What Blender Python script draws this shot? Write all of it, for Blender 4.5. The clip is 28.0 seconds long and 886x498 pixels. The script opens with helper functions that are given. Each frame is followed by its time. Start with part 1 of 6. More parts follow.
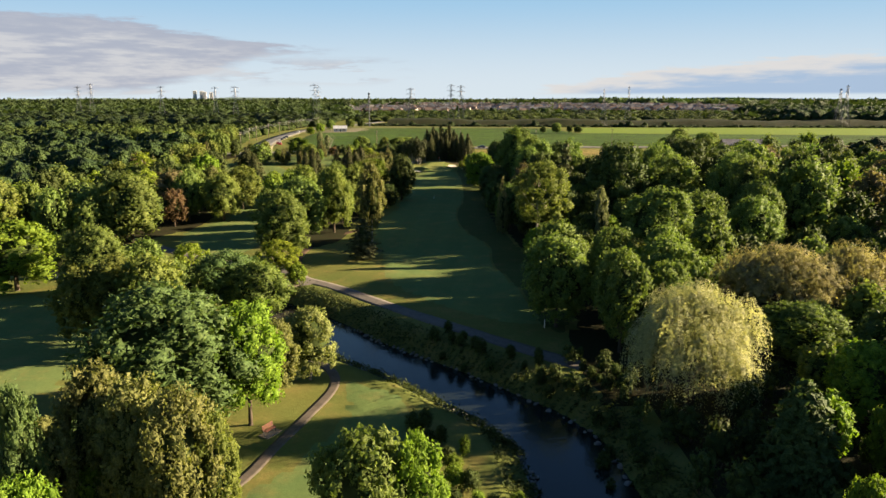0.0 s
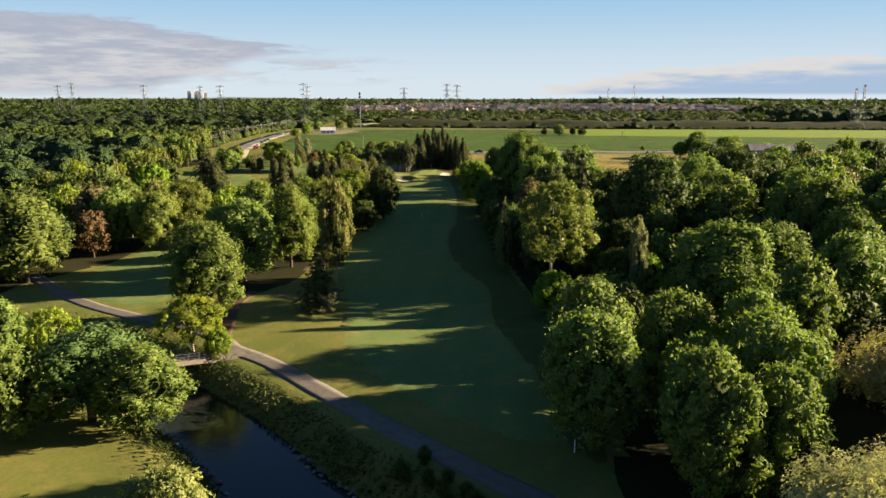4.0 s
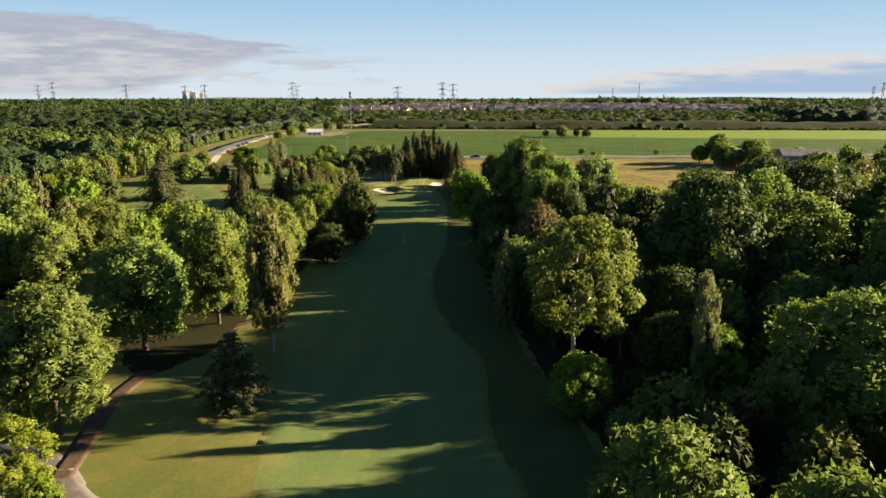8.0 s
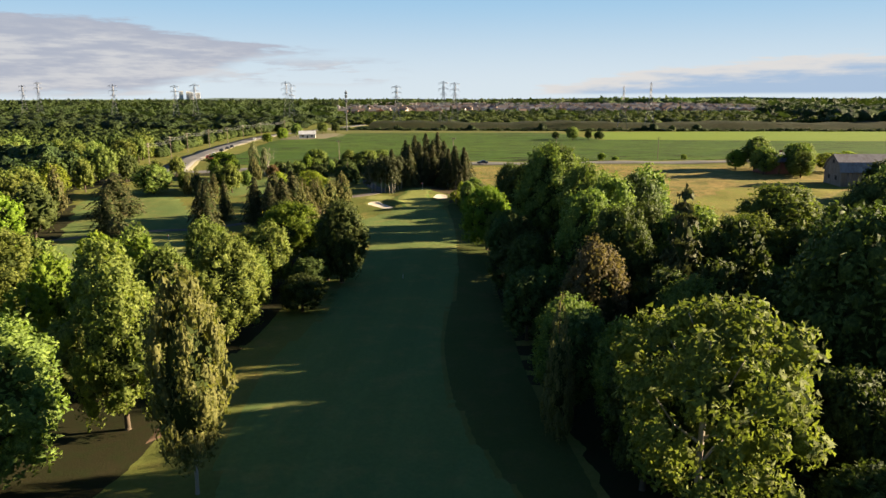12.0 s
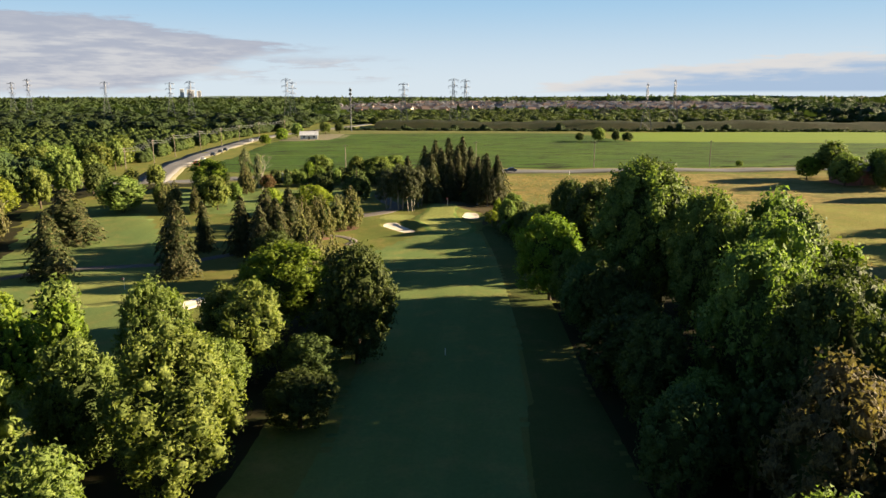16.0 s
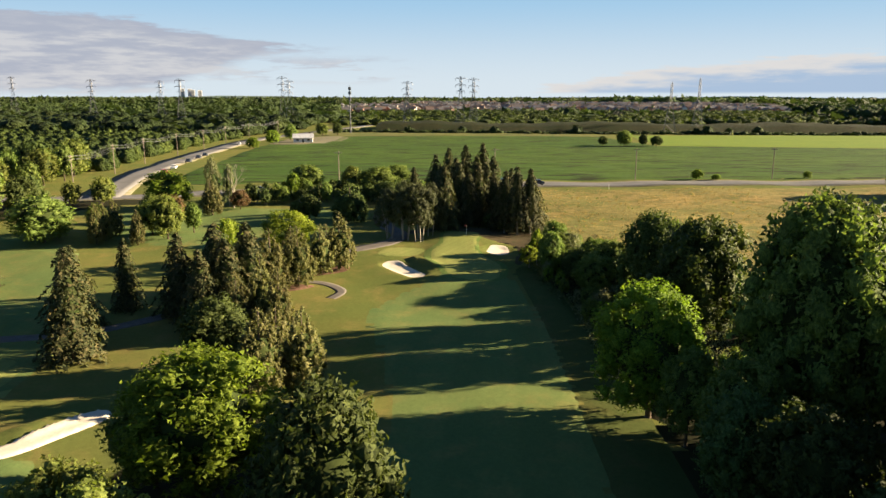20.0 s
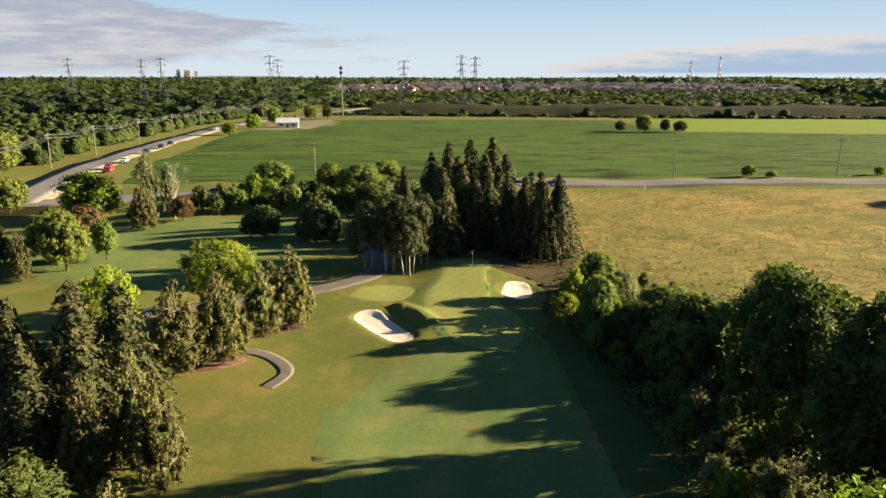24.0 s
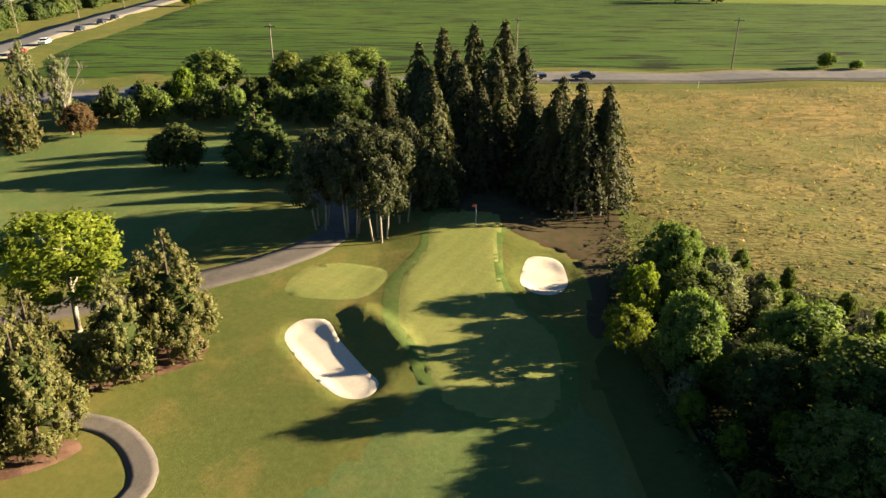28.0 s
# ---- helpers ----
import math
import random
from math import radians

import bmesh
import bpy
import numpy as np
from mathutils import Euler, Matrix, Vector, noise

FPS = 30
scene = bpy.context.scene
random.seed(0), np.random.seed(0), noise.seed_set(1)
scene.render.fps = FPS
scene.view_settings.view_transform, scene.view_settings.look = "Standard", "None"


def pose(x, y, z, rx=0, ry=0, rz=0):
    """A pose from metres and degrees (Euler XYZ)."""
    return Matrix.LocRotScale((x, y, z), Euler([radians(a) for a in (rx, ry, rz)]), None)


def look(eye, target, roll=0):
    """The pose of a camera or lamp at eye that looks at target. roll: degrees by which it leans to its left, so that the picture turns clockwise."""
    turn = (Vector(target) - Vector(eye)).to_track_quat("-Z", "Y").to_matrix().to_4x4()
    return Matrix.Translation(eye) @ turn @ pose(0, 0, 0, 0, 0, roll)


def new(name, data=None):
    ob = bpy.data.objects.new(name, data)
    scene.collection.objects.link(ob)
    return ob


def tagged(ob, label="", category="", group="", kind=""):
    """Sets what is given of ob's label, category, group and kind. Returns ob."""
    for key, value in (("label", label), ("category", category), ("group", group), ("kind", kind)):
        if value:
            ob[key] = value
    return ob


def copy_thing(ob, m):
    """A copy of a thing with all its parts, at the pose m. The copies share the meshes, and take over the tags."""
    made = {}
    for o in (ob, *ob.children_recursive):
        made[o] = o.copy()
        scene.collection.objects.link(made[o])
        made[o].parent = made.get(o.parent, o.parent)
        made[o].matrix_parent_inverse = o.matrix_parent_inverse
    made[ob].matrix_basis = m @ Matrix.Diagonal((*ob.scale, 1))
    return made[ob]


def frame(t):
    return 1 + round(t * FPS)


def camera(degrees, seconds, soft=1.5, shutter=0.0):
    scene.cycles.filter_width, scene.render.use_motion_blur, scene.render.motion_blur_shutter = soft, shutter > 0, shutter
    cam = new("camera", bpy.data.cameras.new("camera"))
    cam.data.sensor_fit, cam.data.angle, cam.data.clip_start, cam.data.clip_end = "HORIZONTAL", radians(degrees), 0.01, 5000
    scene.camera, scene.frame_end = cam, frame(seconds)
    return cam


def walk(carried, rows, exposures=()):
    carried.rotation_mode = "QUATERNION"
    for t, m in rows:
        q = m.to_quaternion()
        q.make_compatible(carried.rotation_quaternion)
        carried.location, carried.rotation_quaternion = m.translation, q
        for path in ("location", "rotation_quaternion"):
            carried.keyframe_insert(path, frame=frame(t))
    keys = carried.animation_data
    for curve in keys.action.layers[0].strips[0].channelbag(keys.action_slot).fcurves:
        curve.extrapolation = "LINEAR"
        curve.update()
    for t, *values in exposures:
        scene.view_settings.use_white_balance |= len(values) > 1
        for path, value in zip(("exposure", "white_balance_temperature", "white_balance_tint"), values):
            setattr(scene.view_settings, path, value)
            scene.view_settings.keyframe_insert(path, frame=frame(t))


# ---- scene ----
cam = camera(63.4, 28.0)
METRES, EYE, TILT, LEAN, TURN = 275.0, 34.0, -12.0, 0.0, 0.0
ROWS = [
    (0.0, 0.0, 0.0, 0.0, 0.0, 0.0, -0.0),
    (0.5, 0.0008, 0.0184, 0.0039, -0.02, 0.01, -0.0),
    (1.0, 0.0016, 0.0368, 0.0077, -0.05, 0.01, -0.02),
    (1.5, 0.0026, 0.0547, 0.0113, -0.07, 0.02, -0.03),
    (2.0, 0.0037, 0.0721, 0.0148, -0.1, 0.03, -0.02),
    (2.5, 0.0047, 0.0893, 0.0183, -0.12, 0.04, -0.01),
    (3.0, 0.0057, 0.106, 0.0217, -0.15, 0.03, -0.02),
    (3.5, 0.0069, 0.1226, 0.0251, -0.18, 0.02, -0.02),
    (5.5, 0.012, 0.1886, 0.0383, -0.28, -0.01, -0.02),
    (6.0, 0.0132, 0.2054, 0.0418, -0.29, -0.02, 0.0),
    (6.5, 0.0143, 0.2221, 0.0452, -0.29, -0.03, 0.0),
    (7.0, 0.016, 0.239, 0.0487, -0.3, -0.03, 0.03),
    (7.5, 0.0175, 0.2561, 0.0522, -0.32, -0.01, 0.08),
    (8.0, 0.0188, 0.2733, 0.0557, -0.32, -0.01, 0.11),
    (8.5, 0.0198, 0.2906, 0.059, -0.34, 0.01, 0.13),
    (9.0, 0.0206, 0.3074, 0.062, -0.34, 0.01, 0.15),
    (9.5, 0.0211, 0.3237, 0.0649, -0.36, 0.02, 0.17),
    (10.0, 0.021, 0.3395, 0.0678, -0.39, 0.02, 0.16),
    (10.5, 0.0198, 0.3549, 0.0708, -0.4, 0.03, 0.17),
    (11.0, 0.0175, 0.3705, 0.0739, -0.41, 0.04, 0.19),
    (11.5, 0.0148, 0.3863, 0.0772, -0.4, 0.03, 0.2),
    (12.0, 0.0122, 0.4023, 0.0805, -0.39, 0.03, 0.2),
    (12.5, 0.0096, 0.4184, 0.0839, -0.38, 0.01, 0.19),
    (14.5, -0.002, 0.4884, 0.0988, -0.32, -0.06, 0.15),
    (15.0, -0.0056, 0.5066, 0.1025, -0.29, -0.08, 0.16),
    (15.5, -0.0094, 0.526, 0.1064, -0.27, -0.1, 0.14),
    (16.0, -0.0133, 0.5461, 0.1105, -0.25, -0.12, 0.13),
    (16.5, -0.0168, 0.5661, 0.1146, -0.21, -0.13, 0.1),
    (17.0, -0.0195, 0.5864, 0.1187, -0.2, -0.16, 0.03),
    (17.5, -0.0212, 0.6067, 0.1226, -0.17, -0.16, -0.01),
    (18.0, -0.022, 0.6269, 0.1263, -0.15, -0.15, -0.02),
    (18.5, -0.0227, 0.6467, 0.1301, -0.13, -0.15, -0.04),
    (19.0, -0.0234, 0.6666, 0.1337, -0.11, -0.13, -0.07),
    (19.5, -0.0237, 0.686, 0.1373, -0.09, -0.11, -0.05),
    (20.0, -0.0239, 0.7047, 0.1408, -0.07, -0.08, -0.06),
    (20.5, -0.0238, 0.7229, 0.1444, -0.06, -0.08, -0.08),
    (21.0, -0.0237, 0.741, 0.1481, -0.05, -0.06, -0.09),
    (21.5, -0.0236, 0.759, 0.1518, -0.06, -0.06, -0.07),
    (22.0, -0.0231, 0.777, 0.1555, -0.05, -0.05, -0.07),
    (22.5, -0.023, 0.7951, 0.1592, -0.04, -0.05, -0.05),
    (24.5, -0.0223, 0.861, 0.1733, -0.09, -2.57, -0.09),
    (25.0, -0.022, 0.8775, 0.1764, -0.1, -3.69, -0.11),
    (25.5, -0.0214, 0.8937, 0.1795, -0.1, -4.9, -0.13),
    (26.0, -0.0207, 0.9099, 0.1825, -0.11, -6.14, -0.12),
    (26.5, -0.0199, 0.9262, 0.1853, -0.1, -7.33, -0.14),
    (27.0, -0.0192, 0.9427, 0.1885, -0.08, -8.62, -0.16),
    (27.5, -0.0184, 0.9596, 0.1917, -0.03, -10.14, -0.17),
    (28.0, -0.0182, 0.9765, 0.1948, -0.03, -11.64, -0.19),
]
walk(cam, [(t, pose(0, 0, EYE, TILT, LEAN, TURN) @ pose(METRES * x, METRES * y, METRES * z, 90 + pitch, roll, yaw)) for t, x, y, z, yaw, pitch, roll in ROWS])

# ---- light ----
SUN_EL, SUN_AZ = 15.8, 79.5
SUN_WAY = Vector((math.cos(radians(SUN_EL)) * math.sin(radians(SUN_AZ)), math.cos(radians(SUN_EL)) * math.cos(radians(SUN_AZ)), math.sin(radians(SUN_EL))))
sun = new("sun", bpy.data.lights.new("sun", "SUN"))
sun.data.energy, sun.data.angle, sun.data.color = 5.0, radians(0.55), (1.0, 0.80, 0.53)
sun.matrix_world = look(SUN_WAY * 400, (0, 0, 0))


def link(tree, a, b):
    tree.links.new(a, b)


def math_node(tree, op, a, b=None, c=None, clamp=False):
    n = tree.nodes.new("ShaderNodeMath")
    n.operation, n.use_clamp = op, clamp
    for i, v in enumerate((a, b, c)):
        if v is None:
            continue
        if isinstance(v, (int, float)):
            n.inputs[i].default_value = v
        else:
            tree.links.new(v, n.inputs[i])
    return n.outputs[0]


def ramp_node(tree, value, lo, hi):
    n = tree.nodes.new("ShaderNodeMapRange")
    n.interpolation_type = "SMOOTHSTEP"
    n.inputs[1].default_value, n.inputs[2].default_value = lo, hi
    tree.links.new(value, n.inputs[0])
    return n.outputs[0]


def mix_node(tree, fac, a, b, blend="MIX"):
    n = tree.nodes.new("ShaderNodeMix")
    n.data_type, n.blend_type = "RGBA", blend
    for socket, v in ((n.inputs[0], fac), (n.inputs[6], a), (n.inputs[7], b)):
        if isinstance(v, (int, float)):
            socket.default_value = v
        elif isinstance(v, tuple):
            socket.default_value = (*v, 1)
        else:
            tree.links.new(v, socket)
    return n.outputs[2]


def noise_node(tree, vector, scale, detail=4, rough=0.55):
    n = tree.nodes.new("ShaderNodeTexNoise")
    n.inputs["Scale"].default_value, n.inputs["Detail"].default_value, n.inputs["Roughness"].default_value = scale, detail, rough
    tree.links.new(vector, n.inputs["Vector"])
    return n.outputs["Fac"]


def build_sky():
    world = bpy.data.worlds.new("sky")
    scene.world = world
    world.use_nodes = True
    t = world.node_tree
    back = t.nodes["Background"]
    sky = t.nodes.new("ShaderNodeTexSky")
    sky.sky_type, sky.sun_disc = "NISHITA", False
    sky.sun_elevation, sky.sun_rotation = radians(SUN_EL), radians(SUN_AZ)
    sky.air_density, sky.dust_density, sky.ozone_density = 1.0, 0.0, 5.0
    way = t.nodes.new("ShaderNodeTexCoord").outputs["Generated"]
    sep = t.nodes.new("ShaderNodeSeparateXYZ")
    link(t, way, sep.inputs[0])
    az = math_node(t, "ARCTAN2", sep.outputs[0], sep.outputs[1])
    el = math_node(t, "ARCSINE", sep.outputs[2])
    comb = t.nodes.new("ShaderNodeCombineXYZ")
    link(t, math_node(t, "MULTIPLY", az, 7.0), comb.inputs[0])
    link(t, math_node(t, "MULTIPLY", el, 55.0), comb.inputs[1])
    streak = noise_node(t, comb.outputs[0], 1.0, 6, 0.62)
    fine = t.nodes.new("ShaderNodeCombineXYZ")
    link(t, math_node(t, "MULTIPLY", az, 16.0), fine.inputs[0])
    link(t, math_node(t, "MULTIPLY", el, 95.0), fine.inputs[1])
    billow = noise_node(t, fine.outputs[0], 1.0, 5, 0.6)
    sway = math_node(t, "MULTIPLY_ADD", math_node(t, "ADD", streak, billow), 0.030, -0.030)
    # a grey bank that tapers out to the north-west
    west_top = math_node(t, "ADD", math_node(t, "MULTIPLY_ADD", ramp_node(t, az, -0.16, -0.46), 0.036, 0.062), sway)
    west_foot = math_node(t, "SUBTRACT", math_node(t, "MULTIPLY", ramp_node(t, az, -0.42, -0.18), 0.056), sway)
    west = math_node(t, "MULTIPLY", ramp_node(t, math_node(t, "SUBTRACT", west_top, el), -0.001, 0.007), ramp_node(t, math_node(t, "SUBTRACT", el, west_foot), -0.004, 0.012))
    west = math_node(t, "MULTIPLY", west, math_node(t, "MULTIPLY", ramp_node(t, math_node(t, "MULTIPLY_ADD", streak, 0.12, az), -0.05, -0.14), ramp_node(t, az, -1.5, -1.1)))
    # thin wisps under its tip
    wisps = math_node(t, "MULTIPLY", ramp_node(t, streak, 0.47, 0.57), math_node(t, "MULTIPLY", ramp_node(t, math_node(t, "ABSOLUTE", math_node(t, "SUBTRACT", el, 0.033)), 0.022, 0.008), ramp_node(t, math_node(t, "ABSOLUTE", math_node(t, "ADD", az, 0.19)), 0.17, 0.08)))
    # a low bank that thickens to the north-east, white above and blue-grey below
    rise = math_node(t, "SUBTRACT", 1.0, math_node(t, "POWER", 2.718, math_node(t, "MULTIPLY_ADD", az, -5.0, 0.48)))
    depth = math_node(t, "SUBTRACT", math_node(t, "ADD", math_node(t, "MULTIPLY", rise, 0.058), math_node(t, "MULTIPLY", sway, 1.0)), el)
    east = math_node(t, "MULTIPLY", math_node(t, "MULTIPLY", ramp_node(t, depth, -0.002, 0.005), ramp_node(t, el, 0.0015, 0.006)), math_node(t, "MULTIPLY", ramp_node(t, az, 0.10, 0.16), ramp_node(t, az, 1.3, 0.9)))
    cover = math_node(t, "MAXIMUM", math_node(t, "MAXIMUM", west, math_node(t, "MULTIPLY", wisps, 0.75)), east)
    lit = ramp_node(t, math_node(t, "ADD", math_node(t, "MULTIPLY", streak, 0.6), math_node(t, "MULTIPLY", billow, 0.4)), 0.42, 0.60)
    glow = math_node(t, "MULTIPLY", lit, ramp_node(t, math_node(t, "SUBTRACT", west_top, el), 0.0, 0.035))
    grey = mix_node(t, math_node(t, "MULTIPLY_ADD", glow, 1.0, 0.14), (2.75, 2.95, 3.65), (4.5, 4.45, 4.6))
    white = mix_node(t, ramp_node(t, math_node(t, "MULTIPLY_ADD", billow, 0.018, depth), 0.040, 0.014), (2.7, 3.6, 4.9), (5.3, 5.1, 4.95))
    cloud = mix_node(t, ramp_node(t, az, -0.02, 0.1), grey, white)
    # a thin bright veil of haze that thickens towards the horizon
    veil = mix_node(t, ramp_node(t, el, 0.0, 0.16), (4.9, 5.55, 6.0), (2.2, 4.0, 5.7))
    clear = mix_node(t, ramp_node(t, el, 0.42, 0.14), sky.outputs[0], veil)
    link(t, mix_node(t, math_node(t, "MULTIPLY", cover, 0.9), clear, cloud), back.inputs[0])
    back.inputs[1].default_value = 0.0250
    scene.view_settings.exposure = 2.5


build_sky()


# ---- materials ----
def fresh(name):
    m = bpy.data.materials.new(name)
    m.use_nodes = True
    t = m.node_tree
    return m, t, t.nodes["Principled BSDF"]


def bump_to(t, b, height, strength, distance=0.05):
    n = t.nodes.new("ShaderNodeBump")
    n.inputs["Strength"].default_value, n.inputs["Distance"].default_value = strength, distance
    link(t, height, n.inputs["Height"])
    link(t, n.outputs[0], b.inputs["Normal"])


def surface(name, a, b, c, big=0.05, mid=0.5, fine=8.0, rough=0.9, bump=0.4, depth=0.05, metal=0.0, stretch=(1, 1, 1), spec=0.05):
    """Colour a varied towards b in large patches and c in small ones, with a grain."""
    m, t, p = fresh(name)
    co = t.nodes.new("ShaderNodeTexCoord").outputs["Object"]
    mp = t.nodes.new("ShaderNodeMapping")
    mp.inputs["Scale"].default_value = stretch
    link(t, co, mp.inputs[0])
    v = mp.outputs[0]
    n1, n2, n3 = noise_node(t, v, big, 4, 0.6), noise_node(t, v, mid, 5, 0.62), noise_node(t, v, fine, 3, 0.6)
    col = mix_node(t, ramp_node(t, n1, 0.35, 0.65), a, b)
    col = mix_node(t, ramp_node(t, n2, 0.42, 0.72), col, c)
    grain = mix_node(t, n3, (0.55, 0.55, 0.55), (1.45, 1.45, 1.45))
    col = mix_node(t, 0.8, col, grain, "MULTIPLY")
    link(t, col, p.inputs["Base Color"])
    p.inputs["Roughness"].default_value, p.inputs["Metallic"].default_value = rough, metal
    p.inputs["Specular IOR Level"].default_value = spec
    bump_to(t, p, math_node(t, "ADD", n3, n2), bump, depth)
    return m


def foliage(name, dark, light, tip, through_light=0.32, clump=7.0, fleck=0.8):
    """Leaves: matt, a little light shows through, tone varies from clump to clump and from plant to plant."""
    m, t, p = fresh(name)
    co = t.nodes.new("ShaderNodeTexCoord").outputs["Object"]
    info = t.nodes.new("ShaderNodeObjectInfo")
    geo = t.nodes.new("ShaderNodeNewGeometry")
    n1 = noise_node(t, co, clump, 3, 0.6)
    col = mix_node(t, ramp_node(t, n1, 0.3, 0.7), dark, light)
    col = mix_node(t, math_node(t, "MULTIPLY", ramp_node(t, geo.outputs["Random Per Island"], 0.55, 1.0), 0.6), col, tip)
    n2 = noise_node(t, co, clump * 9.0, 3, 0.75)
    col = mix_node(t, fleck, col, mix_node(t, ramp_node(t, n2, 0.36, 0.66), (0.52, 0.55, 0.50), (1.55, 1.48, 1.15)), "MULTIPLY")
    shift = t.nodes.new("ShaderNodeHueSaturation")
    link(t, math_node(t, "MULTIPLY_ADD", info.outputs["Random"], 0.022, 0.489), shift.inputs["Hue"])
    link(t, math_node(t, "MULTIPLY_ADD", info.outputs["Random"], 0.45, 0.86), shift.inputs["Value"])
    link(t, col, shift.inputs["Color"])
    col = shift.outputs[0]
    link(t, col, p.inputs["Base Color"])
    p.inputs["Roughness"].default_value, p.inputs["Specular IOR Level"].default_value = 0.7, 0.1
    bump_to(t, p, n2, 0.9, 0.35 / clump)
    tr = t.nodes.new("ShaderNodeBsdfTranslucent")
    link(t, mix_node(t, 1.0, col, (1.52, 1.6, 0.82), "MULTIPLY"), tr.inputs[0])
    mix = t.nodes.new("ShaderNodeMixShader")
    mix.inputs[0].default_value = through_light
    link(t, p.outputs[0], mix.inputs[1])
    link(t, tr.outputs[0], mix.inputs[2])
    link(t, mix.outputs[0], t.nodes["Material Output"].inputs["Surface"])
    return m


def plain(name, colour, rough=0.6, metal=0.0, fine=6.0, vary=0.25, spec=0.3):
    a = colour
    b = tuple(v * (1 - vary) for v in colour)
    c = tuple(min(1, v * (1 + vary)) for v in colour)
    return surface(name, a, b, c, 0.4, 1.7, fine, rough, 0.15, 0.01, metal, spec=spec)


def grass(name, a, b, c, stripe=0.0, width=5.0, turn=0.0):
    """Mown turf, with faint mowing bands when stripe is set."""
    m, t, p = fresh(name)
    co = t.nodes.new("ShaderNodeTexCoord").outputs["Object"]
    n1, n2, n3, n4 = noise_node(t, co, 0.035, 4, 0.6), noise_node(t, co, 0.22, 5, 0.65), noise_node(t, co, 2.2, 4, 0.7), noise_node(t, co, 22.0, 2, 0.6)
    col = mix_node(t, ramp_node(t, n1, 0.36, 0.64), a, b)
    col = mix_node(t, ramp_node(t, n2, 0.46, 0.74), col, c)
    col = mix_node(t, 0.55, col, mix_node(t, n3, (0.5, 0.5, 0.5), (1.5, 1.5, 1.5)), "MULTIPLY")
    col = mix_node(t, 0.6, col, mix_node(t, n4, (0.5, 0.5, 0.5), (1.5, 1.5, 1.5)), "MULTIPLY")
    if stripe:
        mp = t.nodes.new("ShaderNodeMapping")
        mp.inputs["Rotation"].default_value = (0, 0, radians(turn))
        link(t, co, mp.inputs[0])
        sep = t.nodes.new("ShaderNodeSeparateXYZ")
        link(t, mp.outputs[0], sep.inputs[0])
        wave = math_node(t, "SINE", math_node(t, "MULTIPLY", sep.outputs[0], 2 * math.pi / width))
        band = ramp_node(t, wave, -0.3, 0.3)
        col = mix_node(t, stripe, col, mix_node(t, band, (0.7, 0.74, 0.7), (1.25, 1.2, 1.2)), "MULTIPLY")
    link(t, col, p.inputs["Base Color"])
    p.inputs["Roughness"].default_value, p.inputs["Specular IOR Level"].default_value = 0.95, 0.02
    bump_to(t, p, math_node(t, "ADD", n3, n4), 0.5, 0.05)
    return m


M_ROUGH = grass("rough_grass", (0.092, 0.110, 0.030), (0.116, 0.117, 0.033), (0.158, 0.131, 0.043))
M_FAIRWAY = grass("fairway_turf", (0.092, 0.134, 0.046), (0.108, 0.140, 0.046), (0.150, 0.150, 0.052), 0.1, 7.0, 4.0)
M_GREEN = grass("putting_turf", (0.168, 0.190, 0.058), (0.180, 0.194, 0.058), (0.192, 0.194, 0.064), 0.1, 1.6, 30.0)
M_COLLAR = grass("collar_turf", (0.087, 0.131, 0.034), (0.099, 0.138, 0.038), (0.124, 0.143, 0.046))
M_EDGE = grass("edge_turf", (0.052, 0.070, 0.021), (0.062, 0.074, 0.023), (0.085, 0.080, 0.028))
M_NEEDLES = surface("needle_litter", (0.060, 0.046, 0.026), (0.075, 0.056, 0.030), (0.046, 0.048, 0.020), 0.25, 0.9, 9, 0.95, 0.5, 0.03)
# floor colour taken far down so that it carries the woods' shade
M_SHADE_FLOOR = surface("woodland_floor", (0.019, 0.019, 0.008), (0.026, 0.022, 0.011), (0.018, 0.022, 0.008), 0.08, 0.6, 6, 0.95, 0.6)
M_BANK = surface("bank_weeds", (0.017, 0.022, 0.007), (0.029, 0.027, 0.011), (0.014, 0.020, 0.007), 0.1, 0.8, 5, 0.95, 0.8, 0.15)
M_MEADOW = surface("dry_meadow", (0.257, 0.181, 0.065), (0.181, 0.158, 0.053), (0.127, 0.119, 0.037), 0.03, 0.33, 2.2, 0.95, 0.9, 0.25, stretch=(0.55, 1.5, 1))
M_HAY = surface("green_meadow", (0.159, 0.153, 0.034), (0.138, 0.142, 0.033), (0.172, 0.146, 0.043), 0.04, 0.3, 2.2, 0.95, 0.8, 0.2)
M_SOY = surface("bean_rows", (0.046, 0.084, 0.014), (0.060, 0.097, 0.016), (0.035, 0.070, 0.012), 0.012, 0.06, 0.9, 0.9, 0.9, 0.3, stretch=(0.35, 1.6, 1))


def with_gaps(m, colour, stretch, lo, hi):
    """Long narrow gaps in the rows where the soil shows."""
    t = m.node_tree
    p = t.nodes["Principled BSDF"]
    before = p.inputs["Base Color"].links[0].from_socket
    mp = t.nodes.new("ShaderNodeMapping")
    mp.inputs["Scale"].default_value = stretch
    link(t, t.nodes.new("ShaderNodeTexCoord").outputs["Object"], mp.inputs[0])
    n = noise_node(t, mp.outputs[0], 1.0, 3, 0.5)
    link(t, mix_node(t, ramp_node(t, n, lo, hi), before, colour), p.inputs["Base Color"])
    return m


